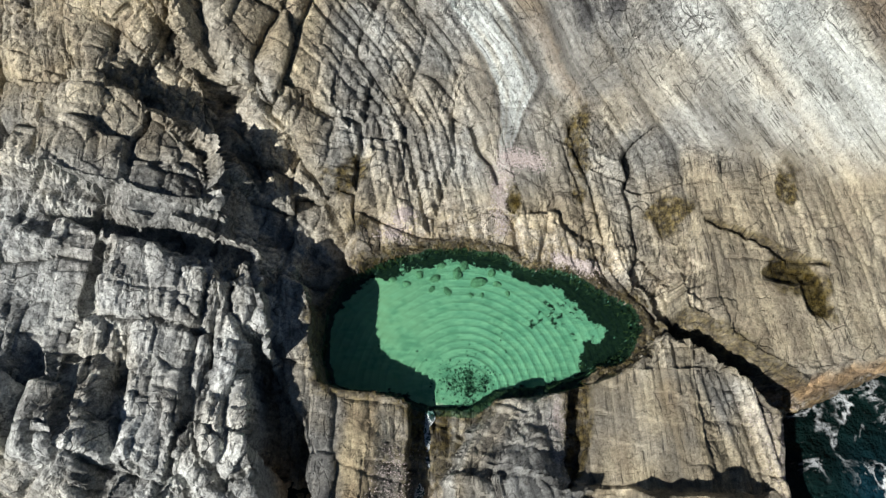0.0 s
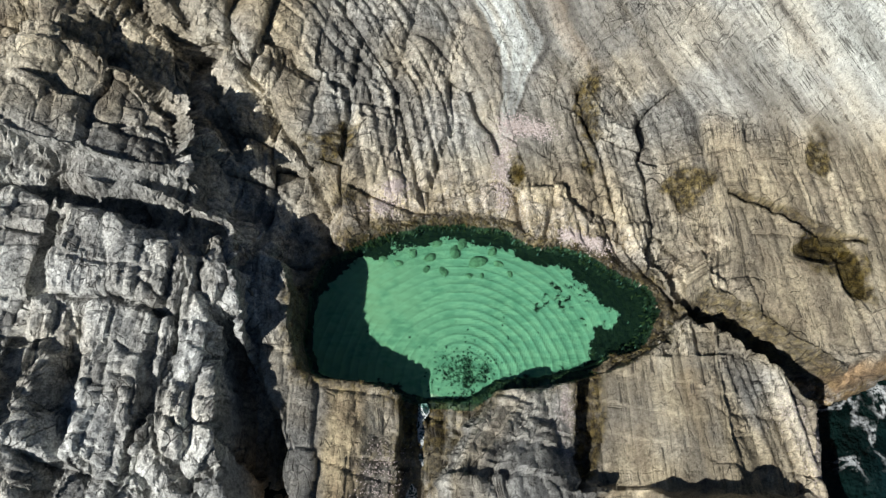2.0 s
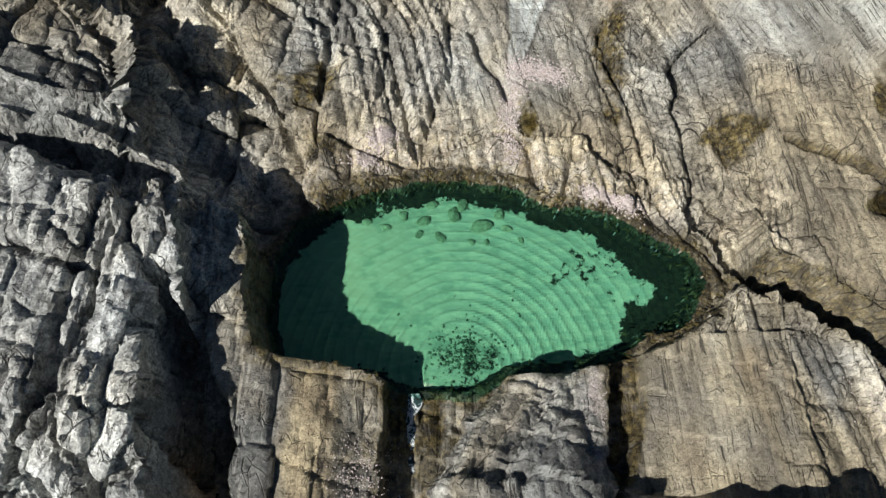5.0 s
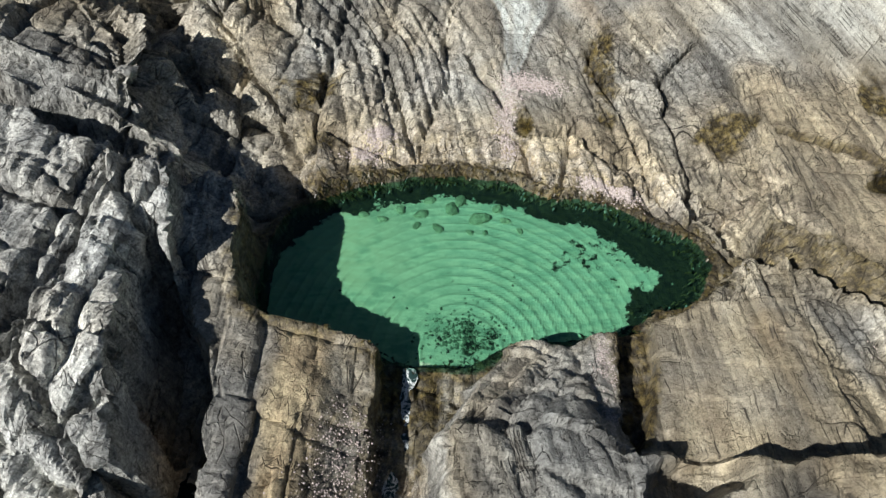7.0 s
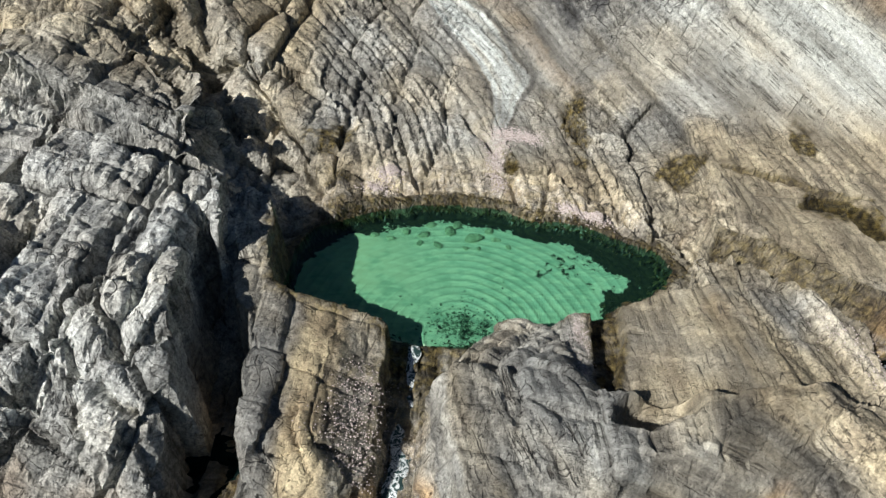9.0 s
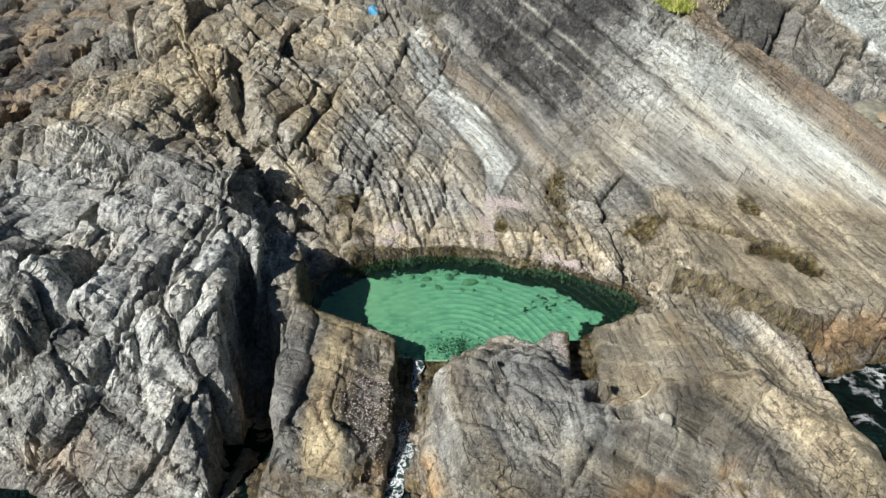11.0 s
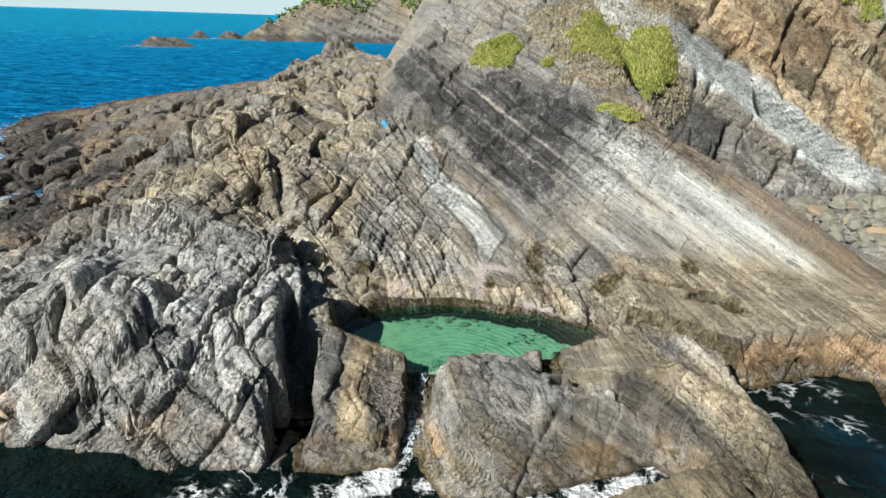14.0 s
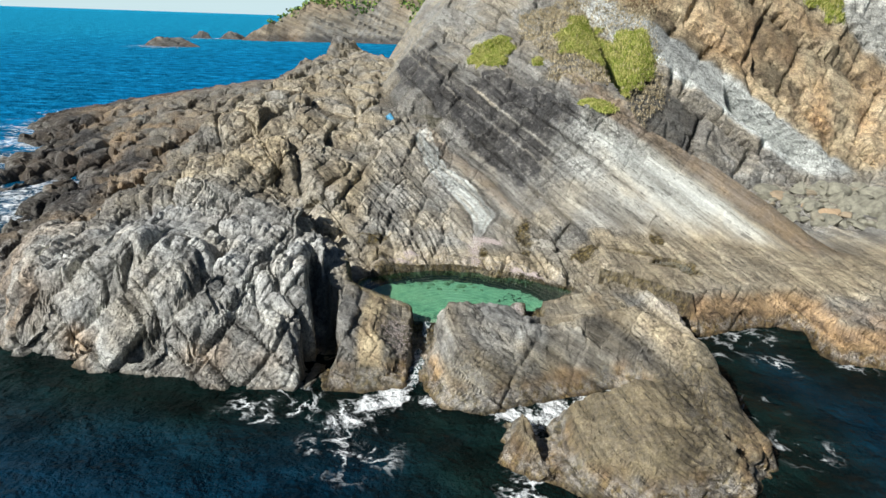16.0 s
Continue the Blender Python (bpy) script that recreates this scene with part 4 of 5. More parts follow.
def sheet(name, xs, ys, lift, material, attrs=(), keep=None):
    xx, yy = np.meshgrid(xs, ys)
    zz = lift(xx, yy)
    w = len(xs)
    r, c = np.meshgrid(np.arange(len(ys) - 1), np.arange(w - 1), indexing="ij")
    quads = np.stack([r * w + c, r * w + c + 1, (r + 1) * w + c + 1, (r + 1) * w + c], -1).reshape(-1, 4)
    if keep is not None:
        quads = quads[keep(xx, yy).ravel()[quads].all(1)]
    me = bpy.data.meshes.new(name)
    me.from_pydata(np.stack([xx, yy, zz], -1).reshape(-1, 3).tolist(), [], quads.tolist())
    for key, fn in attrs:
        me.attributes.new(key, "FLOAT", "POINT").data.foreach_set("value", fn(xx, yy).ravel().astype(np.float32))
    me.polygons.foreach_set("use_smooth", np.ones(len(quads), bool))
    me.materials.append(material)
    return new(name, me)


def foam(x, y):
    """Where the sea breaks white."""
    near = np.clip(inside(x, y, COAST), -60, 60)
    n = fbm(x * 0.35, y * 0.35, 401, 3)
    f = np.zeros_like(x)
    for px, py, r, a in ((-0.7, -1.3, 0.9, 1.2), (-1.3, -1.8, 0.8, 1.0), (0.1, -1.6, 0.6, 0.9), (2.9, -2.35, 0.7, 1.2), (3.9, -1.9, 0.8, 1.2), (-1.9, -2.6, 1.1, 0.85), (-1.5, -3.6, 1.4, 0.62), (-3.9, -2.0, 1.6, 0.6), (-2.4, -3.4, 0.7, 0.55), (3.4, -1.8, 1.1, 1.15), (2.3, -2.1, 0.7, 1.0), (4.4, -1.55, 0.8, 1.1),
                         (4.6, -1.15, 0.7, 1.0), (5.4, -0.8, 0.6, 0.9), (2.85, -2.9, 0.4, 1.0), (2.3, -4.9, 0.9, 0.6), (10.8, 0.9, 1.1, 0.5), (9.3, 1.9, 1.3, 0.42), (10.6, 2.4, 1.3, 0.42), (9.1, -1.4, 0.9, 0.5), (9.3, -3.3, 1.0, 0.5),
                         (12.9, 0.6, 0.8, 0.5), (-70, 160, 9, 0.8), (-79, 213, 7, 0.8), (-70, 216, 8, 0.8)):
        f = np.maximum(f, a * step(1.3, 0.2, np.hypot(x - px, y - py) / r + 0.4 * n))
    west = step(4.0, 0.2, -near + 2 * n) * step(9, 12, y) * step(-12, -16, x)
    return np.clip(np.maximum(f, 0.78 * west), 0, 1) * (near < 0.8)


sx = spread(-1900, -34, 24, 1900, 0.2, 1.05)
sy = np.append(spread(-300, -14, 40, 1250, 0.2, 1.05), 1399.0)
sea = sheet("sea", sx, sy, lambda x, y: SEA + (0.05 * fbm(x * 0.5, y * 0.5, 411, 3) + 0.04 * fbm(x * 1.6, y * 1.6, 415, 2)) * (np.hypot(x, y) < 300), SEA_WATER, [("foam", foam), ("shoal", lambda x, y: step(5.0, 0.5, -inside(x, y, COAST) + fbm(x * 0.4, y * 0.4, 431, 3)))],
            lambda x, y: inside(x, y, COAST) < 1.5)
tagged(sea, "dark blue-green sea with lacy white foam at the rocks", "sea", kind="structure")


def ripples(x, y):
    r = np.hypot(x - 0.85, y - 3.0)
    return POOL + 0.008 * np.sin(r * 26) * np.exp(-r * 0.35) * step(0.2, 0.7, r)


pool = sheet("pool_water", np.arange(-3.1, 5.7, 0.03), np.arange(1.6, 7.2, 0.03), ripples, POOL_WATER, keep=lambda x, y: inside(x, y, POOL_EDGE) > -0.14)
tagged(pool, "clear emerald pool water with ring ripples", "water", kind="structure")

# ---------------------------------------------------------------- helpers for things
FLAT = (Z + OUT / steep)


def ground(x, y):
    """Height of the finished rock at a place."""
    i = int(np.clip(np.searchsorted(gx, x) - 1, 0, len(gx) - 2))
    j = int(np.clip(np.searchsorted(gy, y) - 1, 0, len(gy) - 2))
    tx, ty = (x - gx[i]) / (gx[i + 1] - gx[i]), (y - gy[j]) / (gy[j + 1] - gy[j])
    return float((FLAT[j, i] * (1 - tx) + FLAT[j, i + 1] * tx) * (1 - ty) + (FLAT[j + 1, i] * (1 - tx) + FLAT[j + 1, i + 1] * tx) * ty)


def within(poly, n, rng):
    """Random places inside an outline."""
    px, py = [q[0] for q in poly], [q[1] for q in poly]
    out = []
    while len(out) < n:
        xs, ys = rng.uniform(min(px), max(px), n), rng.uniform(min(py), max(py), n)
        ok = inside(xs, ys, poly) + 0.9 * fbm(xs * 0.9, ys * 0.9, 501, 4) > 0.15
        out += list(zip(xs[ok], ys[ok]))
    return out[:n]


def loose_mesh(name, verts, faces, material, smooth=False):
    me = bpy.data.meshes.new(name)
    me.from_pydata(verts, [], faces)
    me.polygons.foreach_set("use_smooth", np.full(len(faces), smooth))
    me.materials.append(material)
    return new(name, me)


# ---------------------------------------------------------------- grass on the hill


def grass_material(name, fresh, dry):
    n = Nodes(name)
    g = n.put("ShaderNodeNewGeometry").outputs["Random Per Island"]
    patch = n.noise(n.place(), 1.1, 4)
    col = n.mix(n.ramp(n.calc("ADD", n.calc("MULTIPLY", g, 0.5), n.calc("MULTIPLY", patch, 0.6)), 0.42, 0.78), fresh, dry)
    col = n.mix(1.0, col, n.ramp(g, 0, 1, 0.7, 1.2), "MULTIPLY")
    return n.done(col, 0.7, Specular_IOR_Level=0.2)


GRASS = grass_material("grass", (0.28, 0.36, 0.05), (0.52, 0.48, 0.19))
STRAW = grass_material("straw", (0.36, 0.30, 0.18), (0.50, 0.44, 0.30))


def grass_patch(poly, count, tall, material, label, seed):
    rng = np.random.default_rng(seed)
    verts, faces = [], []
    for x, y in within(poly, count, rng):
        z = ground(x, y) - 0.04
        for _ in range(4):
            a, lean, h, w = rng.uniform(0, 6.283), rng.uniform(0.15, 0.9), tall * rng.uniform(0.5, 1.2), rng.uniform(0.012, 0.028)
            bx, by = x + rng.normal(0, 0.08), y + rng.normal(0, 0.08)
            ca, sa = math.cos(a), math.sin(a)
            k = len(verts)
            verts += [(bx - sa * w, by + ca * w, z), (bx + sa * w, by - ca * w, z),
                      (bx + ca * h * lean * 0.5 + sa * w * 0.6, by + sa * h * lean * 0.5 - ca * w * 0.6, z + h * 0.7), (bx + ca * h * lean, by + sa * h * lean, z + h * 0.95)]
            faces += [(k, k + 1, k + 2), (k, k + 2, k + 3)]
    return tagged(loose_mesh("grass", verts, faces, material), label, "grass", kind="stuff")


grass_patch([(1.9, 22.2), (3.6, 20.8), (4.9, 22.3), (4.6, 24.2), (2.6, 23.8)], 7000, 0.17, GRASS, "bright green coastal grass on a rock ledge", 1)
grass_patch([(6.6, 22.6), (6.9, 20.6), (8.6, 19.2), (10.3, 20.2), (12.2, 21.2), (12.0, 23.2), (9.6, 25.2), (7.6, 24.6)], 19000, 0.18, GRASS, "thick patch of yellow-green coastal grass", 2)
grass_patch([(5.8, 14.9), (6.3, 14.0), (7.0, 13.2), (7.9, 12.7), (8.1, 13.1), (7.2, 14.0), (6.4, 15.0)], 2600, 0.17, GRASS, "narrow strip of green grass in a cleft", 3)
grass_patch([(5.0, 20.6), (5.6, 19.4), (6.3, 20.0), (5.8, 21.4)], 900, 0.18, GRASS, "small tuft of green grass", 4)
grass_patch([(22.6, 26.2), (25.4, 26.0), (25.6, 27.8), (22.8, 28)], 1200, 0.3, GRASS, "green grass on the cliff face", 5)
grass_patch([(5.2, 22.5), (6.3, 17.8), (8.2, 16.6), (12.8, 20.4), (12.8, 25), (9, 27.5), (5, 26)], 5000, 0.16, STRAW, "dry straw-coloured grass among the rocks", 6)

# ---------------------------------------------------------------- boulders in the gully


def boulder_material():
    n = Nodes("boulder_stone")
    p = n.place()
    r = n.put("ShaderNodeObjectInfo").outputs["Random"]
    mid = n.noise(p, 3.0, 6, 0.65)
    col = n.mix(n.ramp(mid, 0.35, 0.68), (0.30, 0.295, 0.23), (0.17, 0.165, 0.13))
    col = n.mix(n.ramp(r, 0.86, 1.0), col, (0.40, 0.29, 0.18))
    col = n.mix(1.0, col, n.ramp(n.noise(p, 24, 4), 0.25, 0.75, 0.75, 1.2), "MULTIPLY")
    return n.done(col, 0.85, n.bump(n.noise(p, 9, 6, 0.7), 0.6, 0.06), Specular_IOR_Level=0.3)


BOULDER = boulder_material()


def boulder_mesh(seed, squat=0.7):
    """A broken, angular stone about one metre across, standing on its base."""
    rng = np.random.default_rng(seed)
    bm = bmesh.new()
    bmesh.ops.create_icosphere(bm, subdivisions=3, radius=0.5)
    cuts = [(Vector(rng.normal(size=3)).normalized(), rng.uniform(0.24, 0.40)) for _ in range(9)]
    for v in bm.verts:
        for nrm, lim in cuts:
            over = v.co.dot(nrm) - lim
            if over > 0:
                v.co -= nrm * over * 0.92
        v.co *= 1 + 0.07 * noise.noise(v.co * 5 + Vector((seed, 0, 0)))
        v.co.z *= squat
    low = min(v.co.z for v in bm.verts)
    for v in bm.verts:
        v.co.z -= low * 0.75
    me = bpy.data.meshes.new("boulder")
    bm.to_mesh(me)
    bm.free()
    me.materials.append(BOULDER)
    return me


shapes = [boulder_mesh(10 + k, 0.55 + 0.1 * (k % 4)) for k in range(8)]
rng = np.random.default_rng(21)
for k, (x, y) in enumerate(within([(15.5, 16.8), (17.0, 13.5), (18.6, 11.3), (22.5, 9.0), (27, 11), (27, 18), (22, 18.6), (18.5, 18.4)], 260, rng)):
    ob = new("boulder", shapes[k % 8])
    size = rng.choice([0.4, 0.55, 0.75, 1.0, 1.4], p=[0.3, 0.28, 0.22, 0.14, 0.06])
    ob.matrix_world = pose(x, y, ground(x, y) - 0.08 * size, rng.uniform(-12, 12), rng.uniform(-12, 12), rng.uniform(0, 360)) @ Matrix.Diagonal((size * 1.25, size, size, 1))
    tagged(ob, "large angular grey-tan boulder lying in the gully" if size > 0.8 else "angular grey-tan stone lying in the gully", "boulder", "boulders in the gully")

# ---------------------------------------------------------------- small pools
for px, py, rx, ry, deep in SMALL_POOLS[1:5]:
    ring = [(px + rx * 1.1 * math.cos(a), py + ry * 1.1 * math.sin(a)) for a in np.linspace(0, 2 * math.pi, 40, endpoint=False)]
    level = float(np.median([ground(x, y) for x, y in ring])) - 0.03
    level = max(level, ground(px, py) + 0.04)
    ob = loose_mesh("rock_pool", [(x, y, level) for x, y in ring], [tuple(range(40))], STILL_WATER)
    tagged(ob, "small still pool of water in the bedrock", "rock pool", kind="structure")

# ---------------------------------------------------------------- washed-up plastic
plastic = Nodes("blue_plastic")
plastic = plastic.done(plastic.mix(plastic.noise(plastic.place(), 9, 4), (0.04, 0.22, 0.38), (0.07, 0.28, 0.44)), 0.45)
bm = bmesh.new()
bmesh.ops.create_grid(bm, x_segments=10, y_segments=14, size=0.5)
for v in bm.verts:
    v.co = Vector((v.co.x * 0.34, v.co.y * 0.5, 0.06 * math.sin(v.co.x * 5) + 0.10 * v.co.y * v.co.y + 0.03 * noise.noise(v.co * 4)))
bmesh.ops.solidify(bm, geom=bm.faces[:], thickness=0.012)
me = bpy.data.meshes.new("plastic_sheet")
bm.to_mesh(me)
bm.free()
me.materials.append(plastic)
scrap = new("plastic_sheet", me)
scrap.matrix_world = pose(-2.3, 18.9, max(ground(-2.3, 18.9), ground(-2.3, 18.6)) + 0.10, 28, -8, 25)
tagged(scrap, "torn sheet of blue plastic washed into a cleft", "plastic")

# ---------------------------------------------------------------- outlet stream


def stream_material():
    n = Nodes("white_water")
    p = n.place()
    t = n.calc("ABSOLUTE", n.calc("SUBTRACT", n.noise(p, 5.0, 5, 0.65, 0.8), 0.5))
    white = n.ramp(t, 0.0, 0.07, 0.85, 0.0)
    col = n.mix(white, (0.03, 0.06, 0.06), (0.82, 0.86, 0.87))
    return n.done(col, n.ramp(white, 0, 1, 0.12, 0.7), n.bump(n.noise(p, 14, 4), 0.5, 0.04), IOR=1.33)


path = [(0.02, 2.55), (-0.02, 2.1), (0.06, 1.7), (-0.08, 1.2), (-0.16, 0.7), (-0.10, 0.3), (-0.2, -0.1), (-0.3, -0.5), (-0.4, -0.9)]
verts, faces = [], []
rows, across = 70, 9
base_h = 0.5
for i in range(rows):
    f = i / (rows - 1) * (len(path) - 1)
    k = min(int(f), len(path) - 2)
    x = path[k][0] + (f - k) * (path[k + 1][0] - path[k][0])
    y = path[k][1] + (f - k) * (path[k + 1][1] - path[k][1])
    base_h = min(base_h, max(ground(x, y) + 0.05, 0.03))
    half = 0.09 + 0.10 * i / rows + 0.06 * noise.noise(Vector((i * 0.21, 0, 0)))
    for j in range(across):
        s_ = j / (across - 1) * 2 - 1
        verts.append((x + s_ * half + 0.07 * noise.noise(Vector((i * 0.17, 5, 0))), y, base_h + 0.03 * (1 - s_ * s_) + 0.02 * noise.noise(Vector((x * 6 + s_, y * 6, 3)))))
for i in range(rows - 1):
    for j in range(across - 1):
        a0 = i * across + j
        faces.append((a0, a0 + 1, a0 + across + 1, a0 + across))
tagged(loose_mesh("stream", verts, faces, stream_material(), True), "thin white stream running from the pool to the sea", "stream", kind="structure")

# ---------------------------------------------------------------- seaweed round the pool, shells and gravel


def weed_material():
    n = Nodes("seaweed")
    g = n.put("ShaderNodeNewGeometry").outputs["Random Per Island"]
    col = n.mix(n.ramp(g, 0.2, 0.9), (0.020, 0.016, 0.008), (0.085, 0.066, 0.022))
    return n.done(col, 0.45)


rng = np.random.default_rng(33)
verts, faces = [], []
edge = [Vector((*q, 0)) for q in POOL_EDGE]
lengths = [(edge[(k + 1) % len(edge)] - edge[k]).length for k in range(len(edge))]
for _ in range(1800):
    k = int(rng.choice(len(edge), p=np.array(lengths) / sum(lengths)))
    q = edge[k].lerp(edge[(k + 1) % len(edge)], rng.uniform())
    if (q.y < 3.6 and q.x < 4.0 and rng.uniform() < 0.8) or (q.x < -1.9 and rng.uniform() < 0.8):
        continue
    inward = (Vector((1.2, 4.6, 0)) - q).normalized()
    q = q + inward * rng.normal(-0.02, 0.08 + 0.12 * (q.x > 3.8))
    a = math.atan2(inward.y, inward.x) + rng.normal(0, 1.1)
    h, w = rng.uniform(0.04, 0.12), rng.uniform(0.012, 0.03)
    z = max(ground(q.x, q.y), POOL - 0.12) + 0.02
    ca, sa = math.cos(a), math.sin(a)
    b = len(verts)
    for f in (0.0, 0.5, 1.0):
        ww, drop = w * (1 - 0.7 * f), -0.06 * f + 0.07 * f * (1 - f)
        verts += [(q.x + ca * h * f - sa * ww, q.y + sa * h * f + ca * ww, z + drop), (q.x + ca * h * f + sa * ww, q.y + sa * h * f - ca * ww, z + drop)]
    faces += [(b, b + 1, b + 3, b + 2), (b + 2, b + 3, b + 5, b + 4)]
tagged(loose_mesh("seaweed", verts, faces, weed_material()), "dark brown seaweed fringing the pool rim", "seaweed", kind="stuff")


def shell_material():
    n = Nodes("shell_grit")
    g = n.put("ShaderNodeNewGeometry").outputs["Random Per Island"]
    return n.done(n.mix(g, (0.60, 0.52, 0.50), (0.30, 0.25, 0.22)), 0.7)


def scatter_grit(lines, count, size, material, label, seed):
    rng = np.random.default_rng(seed)
    verts, faces = [], []
    for _ in range(count):
        line = lines[int(rng.integers(len(lines)))]
        f = rng.uniform(0, len(line) - 1)
        k = min(int(f), len(line) - 2)
        p, q = line[k], line[k + 1]
        w = p[2] + (f - k) * (q[2] - p[2])
        x, y = p[0] + (f - k) * (q[0] - p[0]) + rng.normal(0, w), p[1] + (f - k) * (q[1] - p[1]) + rng.normal(0, w * 0.6)
        z, r, b = ground(x, y), size * rng.uniform(0.5, 1.3), len(verts)
        tw = rng.uniform(0, 1.5)
        verts += [(x + r * math.cos(tw + a) * (1 if m else 1), y + r * math.sin(tw + a), z + 0.15 * r) for m, a in ((0, 0), (0, 1.57), (0, 3.14), (0, 4.71))] + [(x, y, z + r * 0.8)]
        faces += [(b, b + 1, b + 4), (b + 1, b + 2, b + 4), (b + 2, b + 3, b + 4), (b + 3, b, b + 4)]
    return tagged(loose_mesh("shell_grit", verts, faces, material), label, "shells", kind="stuff")


SHELL = shell_material()
scatter_grit([[(1.85, 7.0, 0.10), (1.8, 8.2, 0.12), (2.0, 9.2, 0.22)], [(2.0, 9.2, 0.25), (2.9, 9.0, 0.2)], [(3.2, 6.35, 0.12), (4.2, 6.05, 0.16)], [(-1.0, 6.9, 0.2), (-0.6, 7.6, 0.1)]], 4200, 0.022, SHELL, "pale shells and gravel lying in the cracks", 41)
scatter_grit([[(2.85, 2.95, 0.07), (2.95, 2.0, 0.10), (2.9, 1.1, 0.06)], [(-0.7, 1.6, 0.2), (-0.8, 0.4, 0.3), (-0.7, -0.5, 0.25)], [(7.3, 2.6, 0.2), (7.9, 0.8, 0.25), (7.9, -1.6, 0.2)]], 3000, 0.014, SHELL, "crust of pale barnacles on the rock", 42)

# ---------------------------------------------------------------- stones on the pool's floor


def stone_material():
    n = Nodes("pool_stone")
    p = n.place()
    g = n.put("ShaderNodeObjectInfo").outputs["Random"]
    col = n.mix(g, (0.24, 0.27, 0.17), (0.48, 0.47, 0.31))
    col = n.mix(1.0, col, n.ramp(n.noise(p, 14, 5), 0.3, 0.7, 0.6, 1.2), "MULTIPLY")
    return n.done(col, 0.85, n.bump(n.noise(p, 25, 4), 0.5, 0.03))


def pool_stone(x, y, r, seed, material):
    """A worn, flattish stone lying on the sand."""
    bm = bmesh.new()
    bmesh.ops.create_icosphere(bm, subdivisions=2, radius=1)
    turn = Euler((0, 0, seed * 1.7)).to_matrix()
    for v in bm.verts:
        k = 1 + 0.45 * noise.noise(v.co * 1.1 + Vector((seed * 3.1, 0, 0)))
        v.co = turn @ Vector((v.co.x * r * 1.25 * k, v.co.y * r * 0.85 * k, v.co.z * r * 0.42 * k))
    me = bpy.data.meshes.new("pool_stone")
    bm.to_mesh(me)
    bm.free()
    me.materials.append(material)
    ob = new("pool_stone", me)
    ob.location = (x, y, ground(x, y) + 0.12 * r)
    return tagged(ob, "worn olive stone lying on the pool's sand", "stone", group="stones in the pool")


PEBBLE = stone_material()
for k, (x, y, r) in enumerate(((0.72, 6.1, 0.14), (1.25, 5.85, 0.16), (-0.25, 6.05, 0.10), (0.15, 5.95, 0.12), (0.45, 5.6, 0.10), (1.6, 6.1, 0.11), (1.05, 5.5, 0.06), (0.05, 5.65, 0.08),
                               (-0.6, 5.8, 0.09), (0.9, 6.3, 0.12), (1.75, 5.8, 0.09), (1.35, 5.5, 0.06), (-0.95, 5.9, 0.08), (2.0, 5.55, 0.07), (0.3, 6.3, 0.10))):
    pool_stone(x, y, r, k + 1, PEBBLE)

rng = np.random.default_rng(71)
verts, faces = [], []
for cx_, cy_, rx, ry, count in ((0.9, 3.35, 0.55, 0.40, 420), (3.1, 5.0, 0.60, 0.35, 200), (0.6, 5.8, 0.9, 0.25, 110), (1.2, 4.4, 1.3, 0.6, 40)):
    for _ in range(count):
        x, y, r = cx_ + rx * rng.normal() * 0.6, cy_ + ry * rng.normal() * 0.6, rng.uniform(0.012, 0.045)
        z, b = ground(x, y), len(verts)
        if z > POOL - 0.35:
            continue
        verts += [(x + r * math.cos(a) * rng.uniform(0.7, 1.3), y + r * math.sin(a) * rng.uniform(0.6, 1.2), z - 0.01) for a in (0, 1.26, 2.51, 3.77, 5.03)] + [(x, y, z + 0.7 * r)]
        faces += [(b + q, b + (q + 1) % 5, b + 5) for q in range(5)]
DARK_GRAVEL = Nodes("dark_gravel")
DARK_GRAVEL.done(DARK_GRAVEL.mix(DARK_GRAVEL.put("ShaderNodeNewGeometry").outputs["Random Per Island"], (0.03, 0.045, 0.03), (0.20, 0.24, 0.16)), 0.8)
tagged(loose_mesh("gravel", verts, faces, DARK_GRAVEL.mat), "dark gravel strewn over the pool's sand", "gravel", kind="stuff")

# ---------------------------------------------------------------- far headland and islets


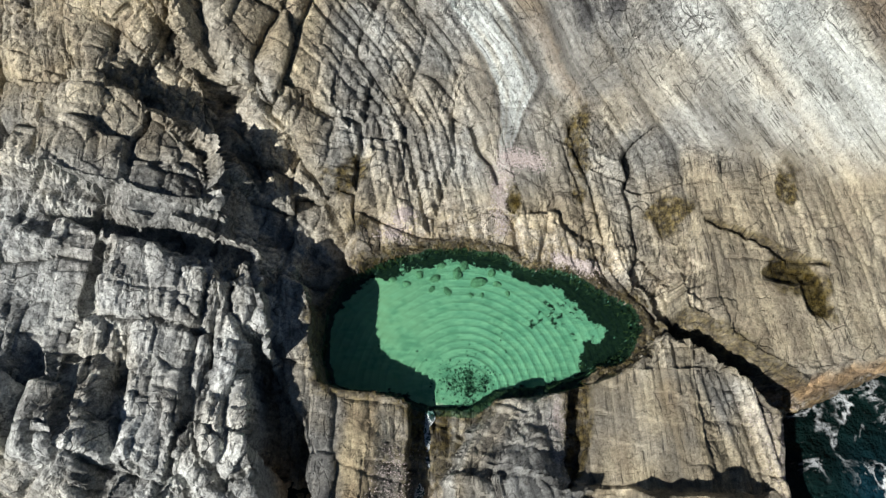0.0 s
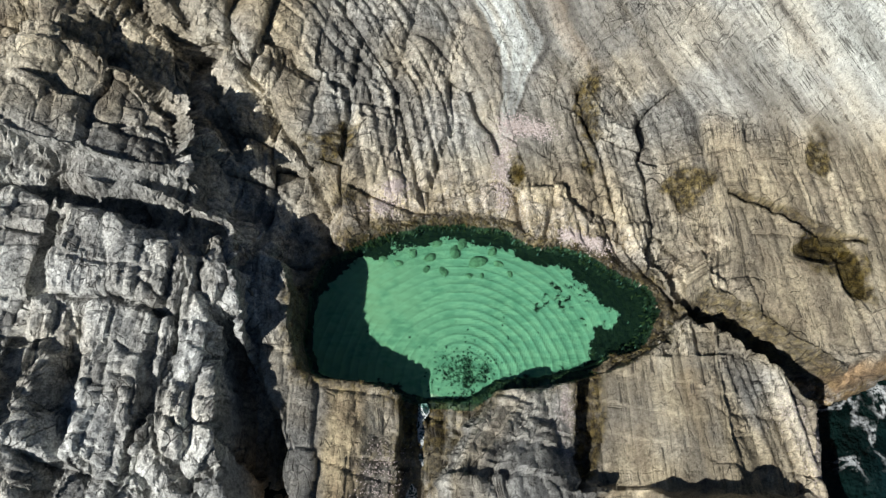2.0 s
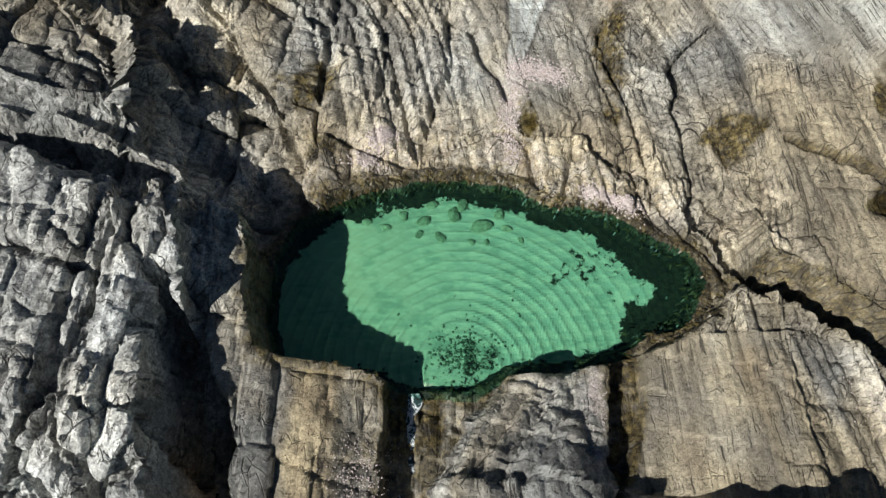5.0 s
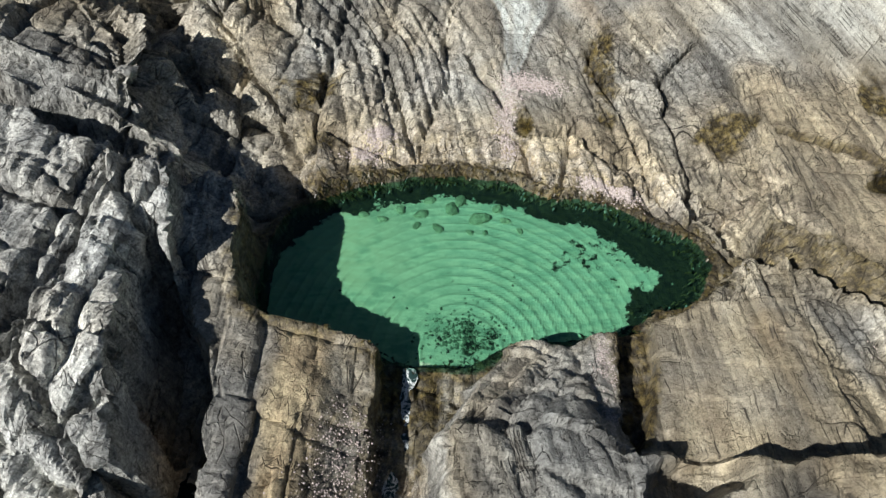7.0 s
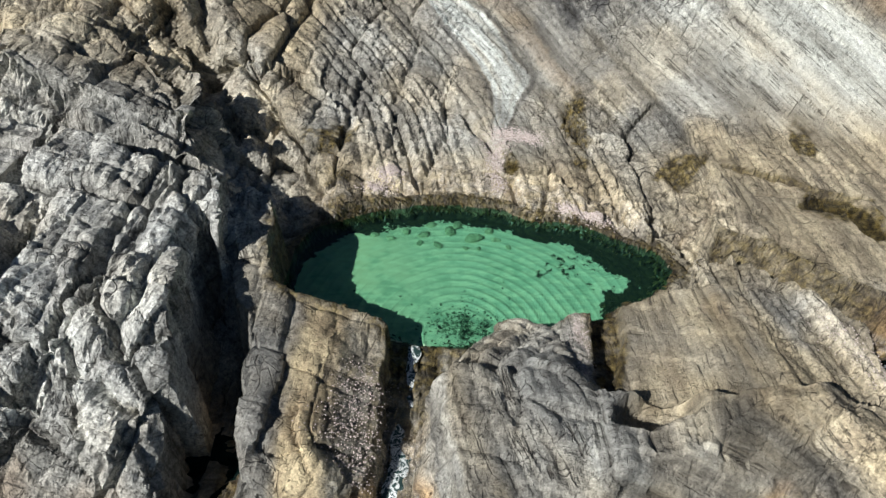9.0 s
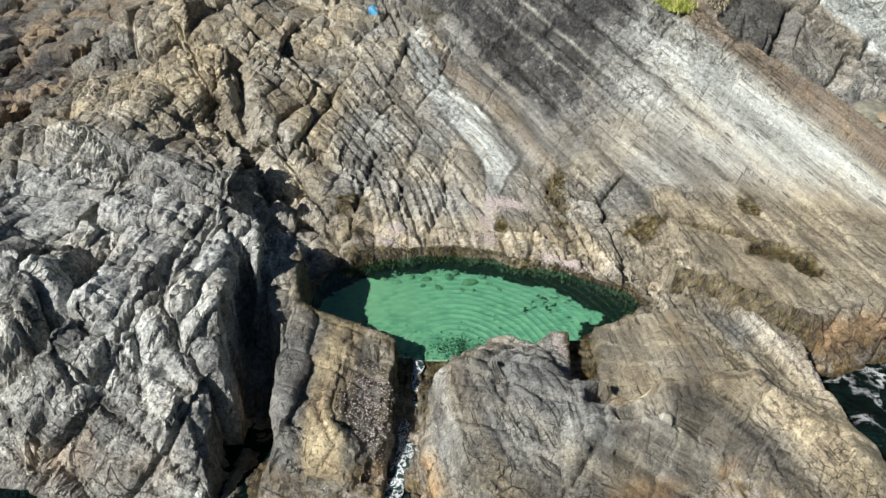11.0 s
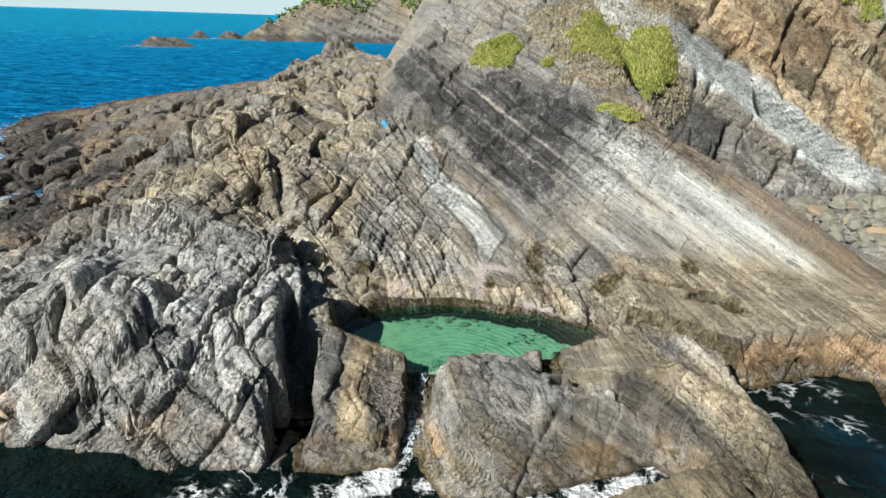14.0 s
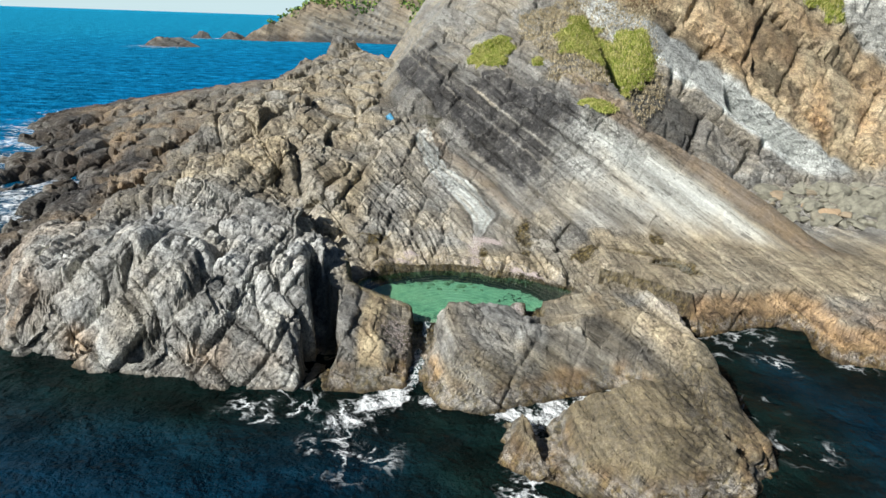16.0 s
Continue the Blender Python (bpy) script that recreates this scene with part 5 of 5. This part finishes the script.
def far_rock(name, poly, lift, step_size, seed, scale, label, green=False):
    px, py = [q[0] for q in poly], [q[1] for q in poly]
    xs, ys = np.arange(min(px) - 2, max(px) + 2, step_size), np.arange(min(py) - 2, max(py) + 2, step_size)
    x, y = np.meshgrid(xs, ys)
    d = inside(x + 1.5 * scale * fbm(x / scale / 4, y / scale / 4, seed, 3), y, poly)
    z = lift(x, y, d) + scale * 0.55 * fbm(x / scale / 3, y / scale / 3, seed + 5, 5) * step(0, 2 * scale, d)
    u = (x * 0.45 + z * 1.1) / scale
    for wd, amp in ((2.4, 0.55), (0.9, 0.25)):
        q = u / wd
        z = z + scale * amp * (lattice(np.floor(q), np.floor(y / scale / 9), seed + 9) - 0.5 + 0.6 * (q - np.floor(q) - 0.5)) * step(0, 1.5 * scale, d)
    w = len(xs)
    r, c = np.meshgrid(np.arange(len(ys) - 1), np.arange(w - 1), indexing="ij")
    quads = np.stack([r * w + c, r * w + c + 1, (r + 1) * w + c + 1, (r + 1) * w + c], -1).reshape(-1, 4)
    quads = quads[(z.ravel()[quads] > -0.6).any(1)]
    used, inv = np.unique(quads, return_inverse=True)
    me = bpy.data.meshes.new(name)
    me.from_pydata(np.stack([x, y, z], -1).reshape(-1, 3)[used].tolist(), [], inv.reshape(quads.shape).tolist())
    zero = np.zeros(len(used))
    tone = fbm(x / scale / 6, y / scale / 6, seed + 7, 4)
    marks = dict(bed=u * 0.6, tone=np.full_like(z, 0.5), rust=np.clip(0.5 * tone + 0.25 * step(8, 14, z), 0, 0.7), warm=np.clip(0.4 + tone, 0, 0.7), dark=np.maximum(0.45, 0.9 * step(3.2, 1.5, z)), pale=0.4 * step(0.2, 0.5, tone))
    for key in MASKS:
        me.attributes.new(key, "FLOAT", "POINT").data.foreach_set("value", (marks[key].ravel()[used] if key in marks else zero).astype(np.float32))
    me.materials.append(ROCK)
    return tagged(new(name, me), label, "rock", kind="structure"), x, y, z


head, hx, hy, hz = far_rock("headland", [(-64, 210), (-57, 208), (-50, 212), (-40, 213), (-28, 217), (-12, 217), (10, 205), (60, 210), (60, 330), (-30, 330), (-50, 270), (-58, 235)],
                            lambda x, y, d: np.where(d < 0, d * 0.6, np.minimum(0.9 * d, 5.5 + 1.0 * np.maximum(d - 6.5, 0) + 0.1 * np.clip(x + 40, 0, 40))), 0.9, 601, 2.0, "distant rocky headland with green scrub")
for name_poly, hgt in (([(-76, 161), (-70, 158.5), (-64, 160), (-61, 162.5), (-66, 165), (-73, 164)], 2.2), ([(-82, 214), (-78, 212.5), (-75, 214), (-77, 217), (-81, 217)], 2.0), ([(-74, 216), (-70, 214), (-65, 213.5), (-64, 217), (-70, 219)], 2.8), ([(-64, 260), (-60, 258), (-55, 262), (-60, 266)], 1.6)):
    far_rock("islet", name_poly, lambda x, y, d, h=hgt: np.where(d < 0, d * 0.8, np.minimum(1.1 * d, h)), 0.4, 611, 0.8, "low dark islet awash in the sea")

rng = np.random.default_rng(51)
ok = np.argwhere((hz > 5.5) & (fbm(hx * 0.06, hy * 0.06, 620, 4) + 0.05 * (hz - 8) > -0.05))
pick = ok[rng.integers(len(ok), size=26000)]
verts, faces = [], []
for j, i in pick:
    x, y, z = hx[j, i] + rng.normal(0, 0.4), hy[j, i] + rng.normal(0, 0.4), hz[j, i] + abs(rng.normal(0.3, 0.5))
    m = Euler(rng.uniform(0, 6.28, 3)).to_matrix()
    r, b = rng.uniform(0.35, 0.9), len(verts)
    verts += [tuple(Vector((x, y, z)) + m @ Vector(q) * r) for q in ((-0.5, -0.5, 0), (0.6, -0.3, 0.1), (0.4, 0.6, 0), (-0.5, 0.4, -0.1))]
    faces.append((b, b + 1, b + 2, b + 3))
tagged(loose_mesh("scrub", verts, faces, grass_material("scrub", (0.08, 0.20, 0.035), (0.26, 0.34, 0.08))), "dense green scrub on the far headland", "scrub", kind="stuff")
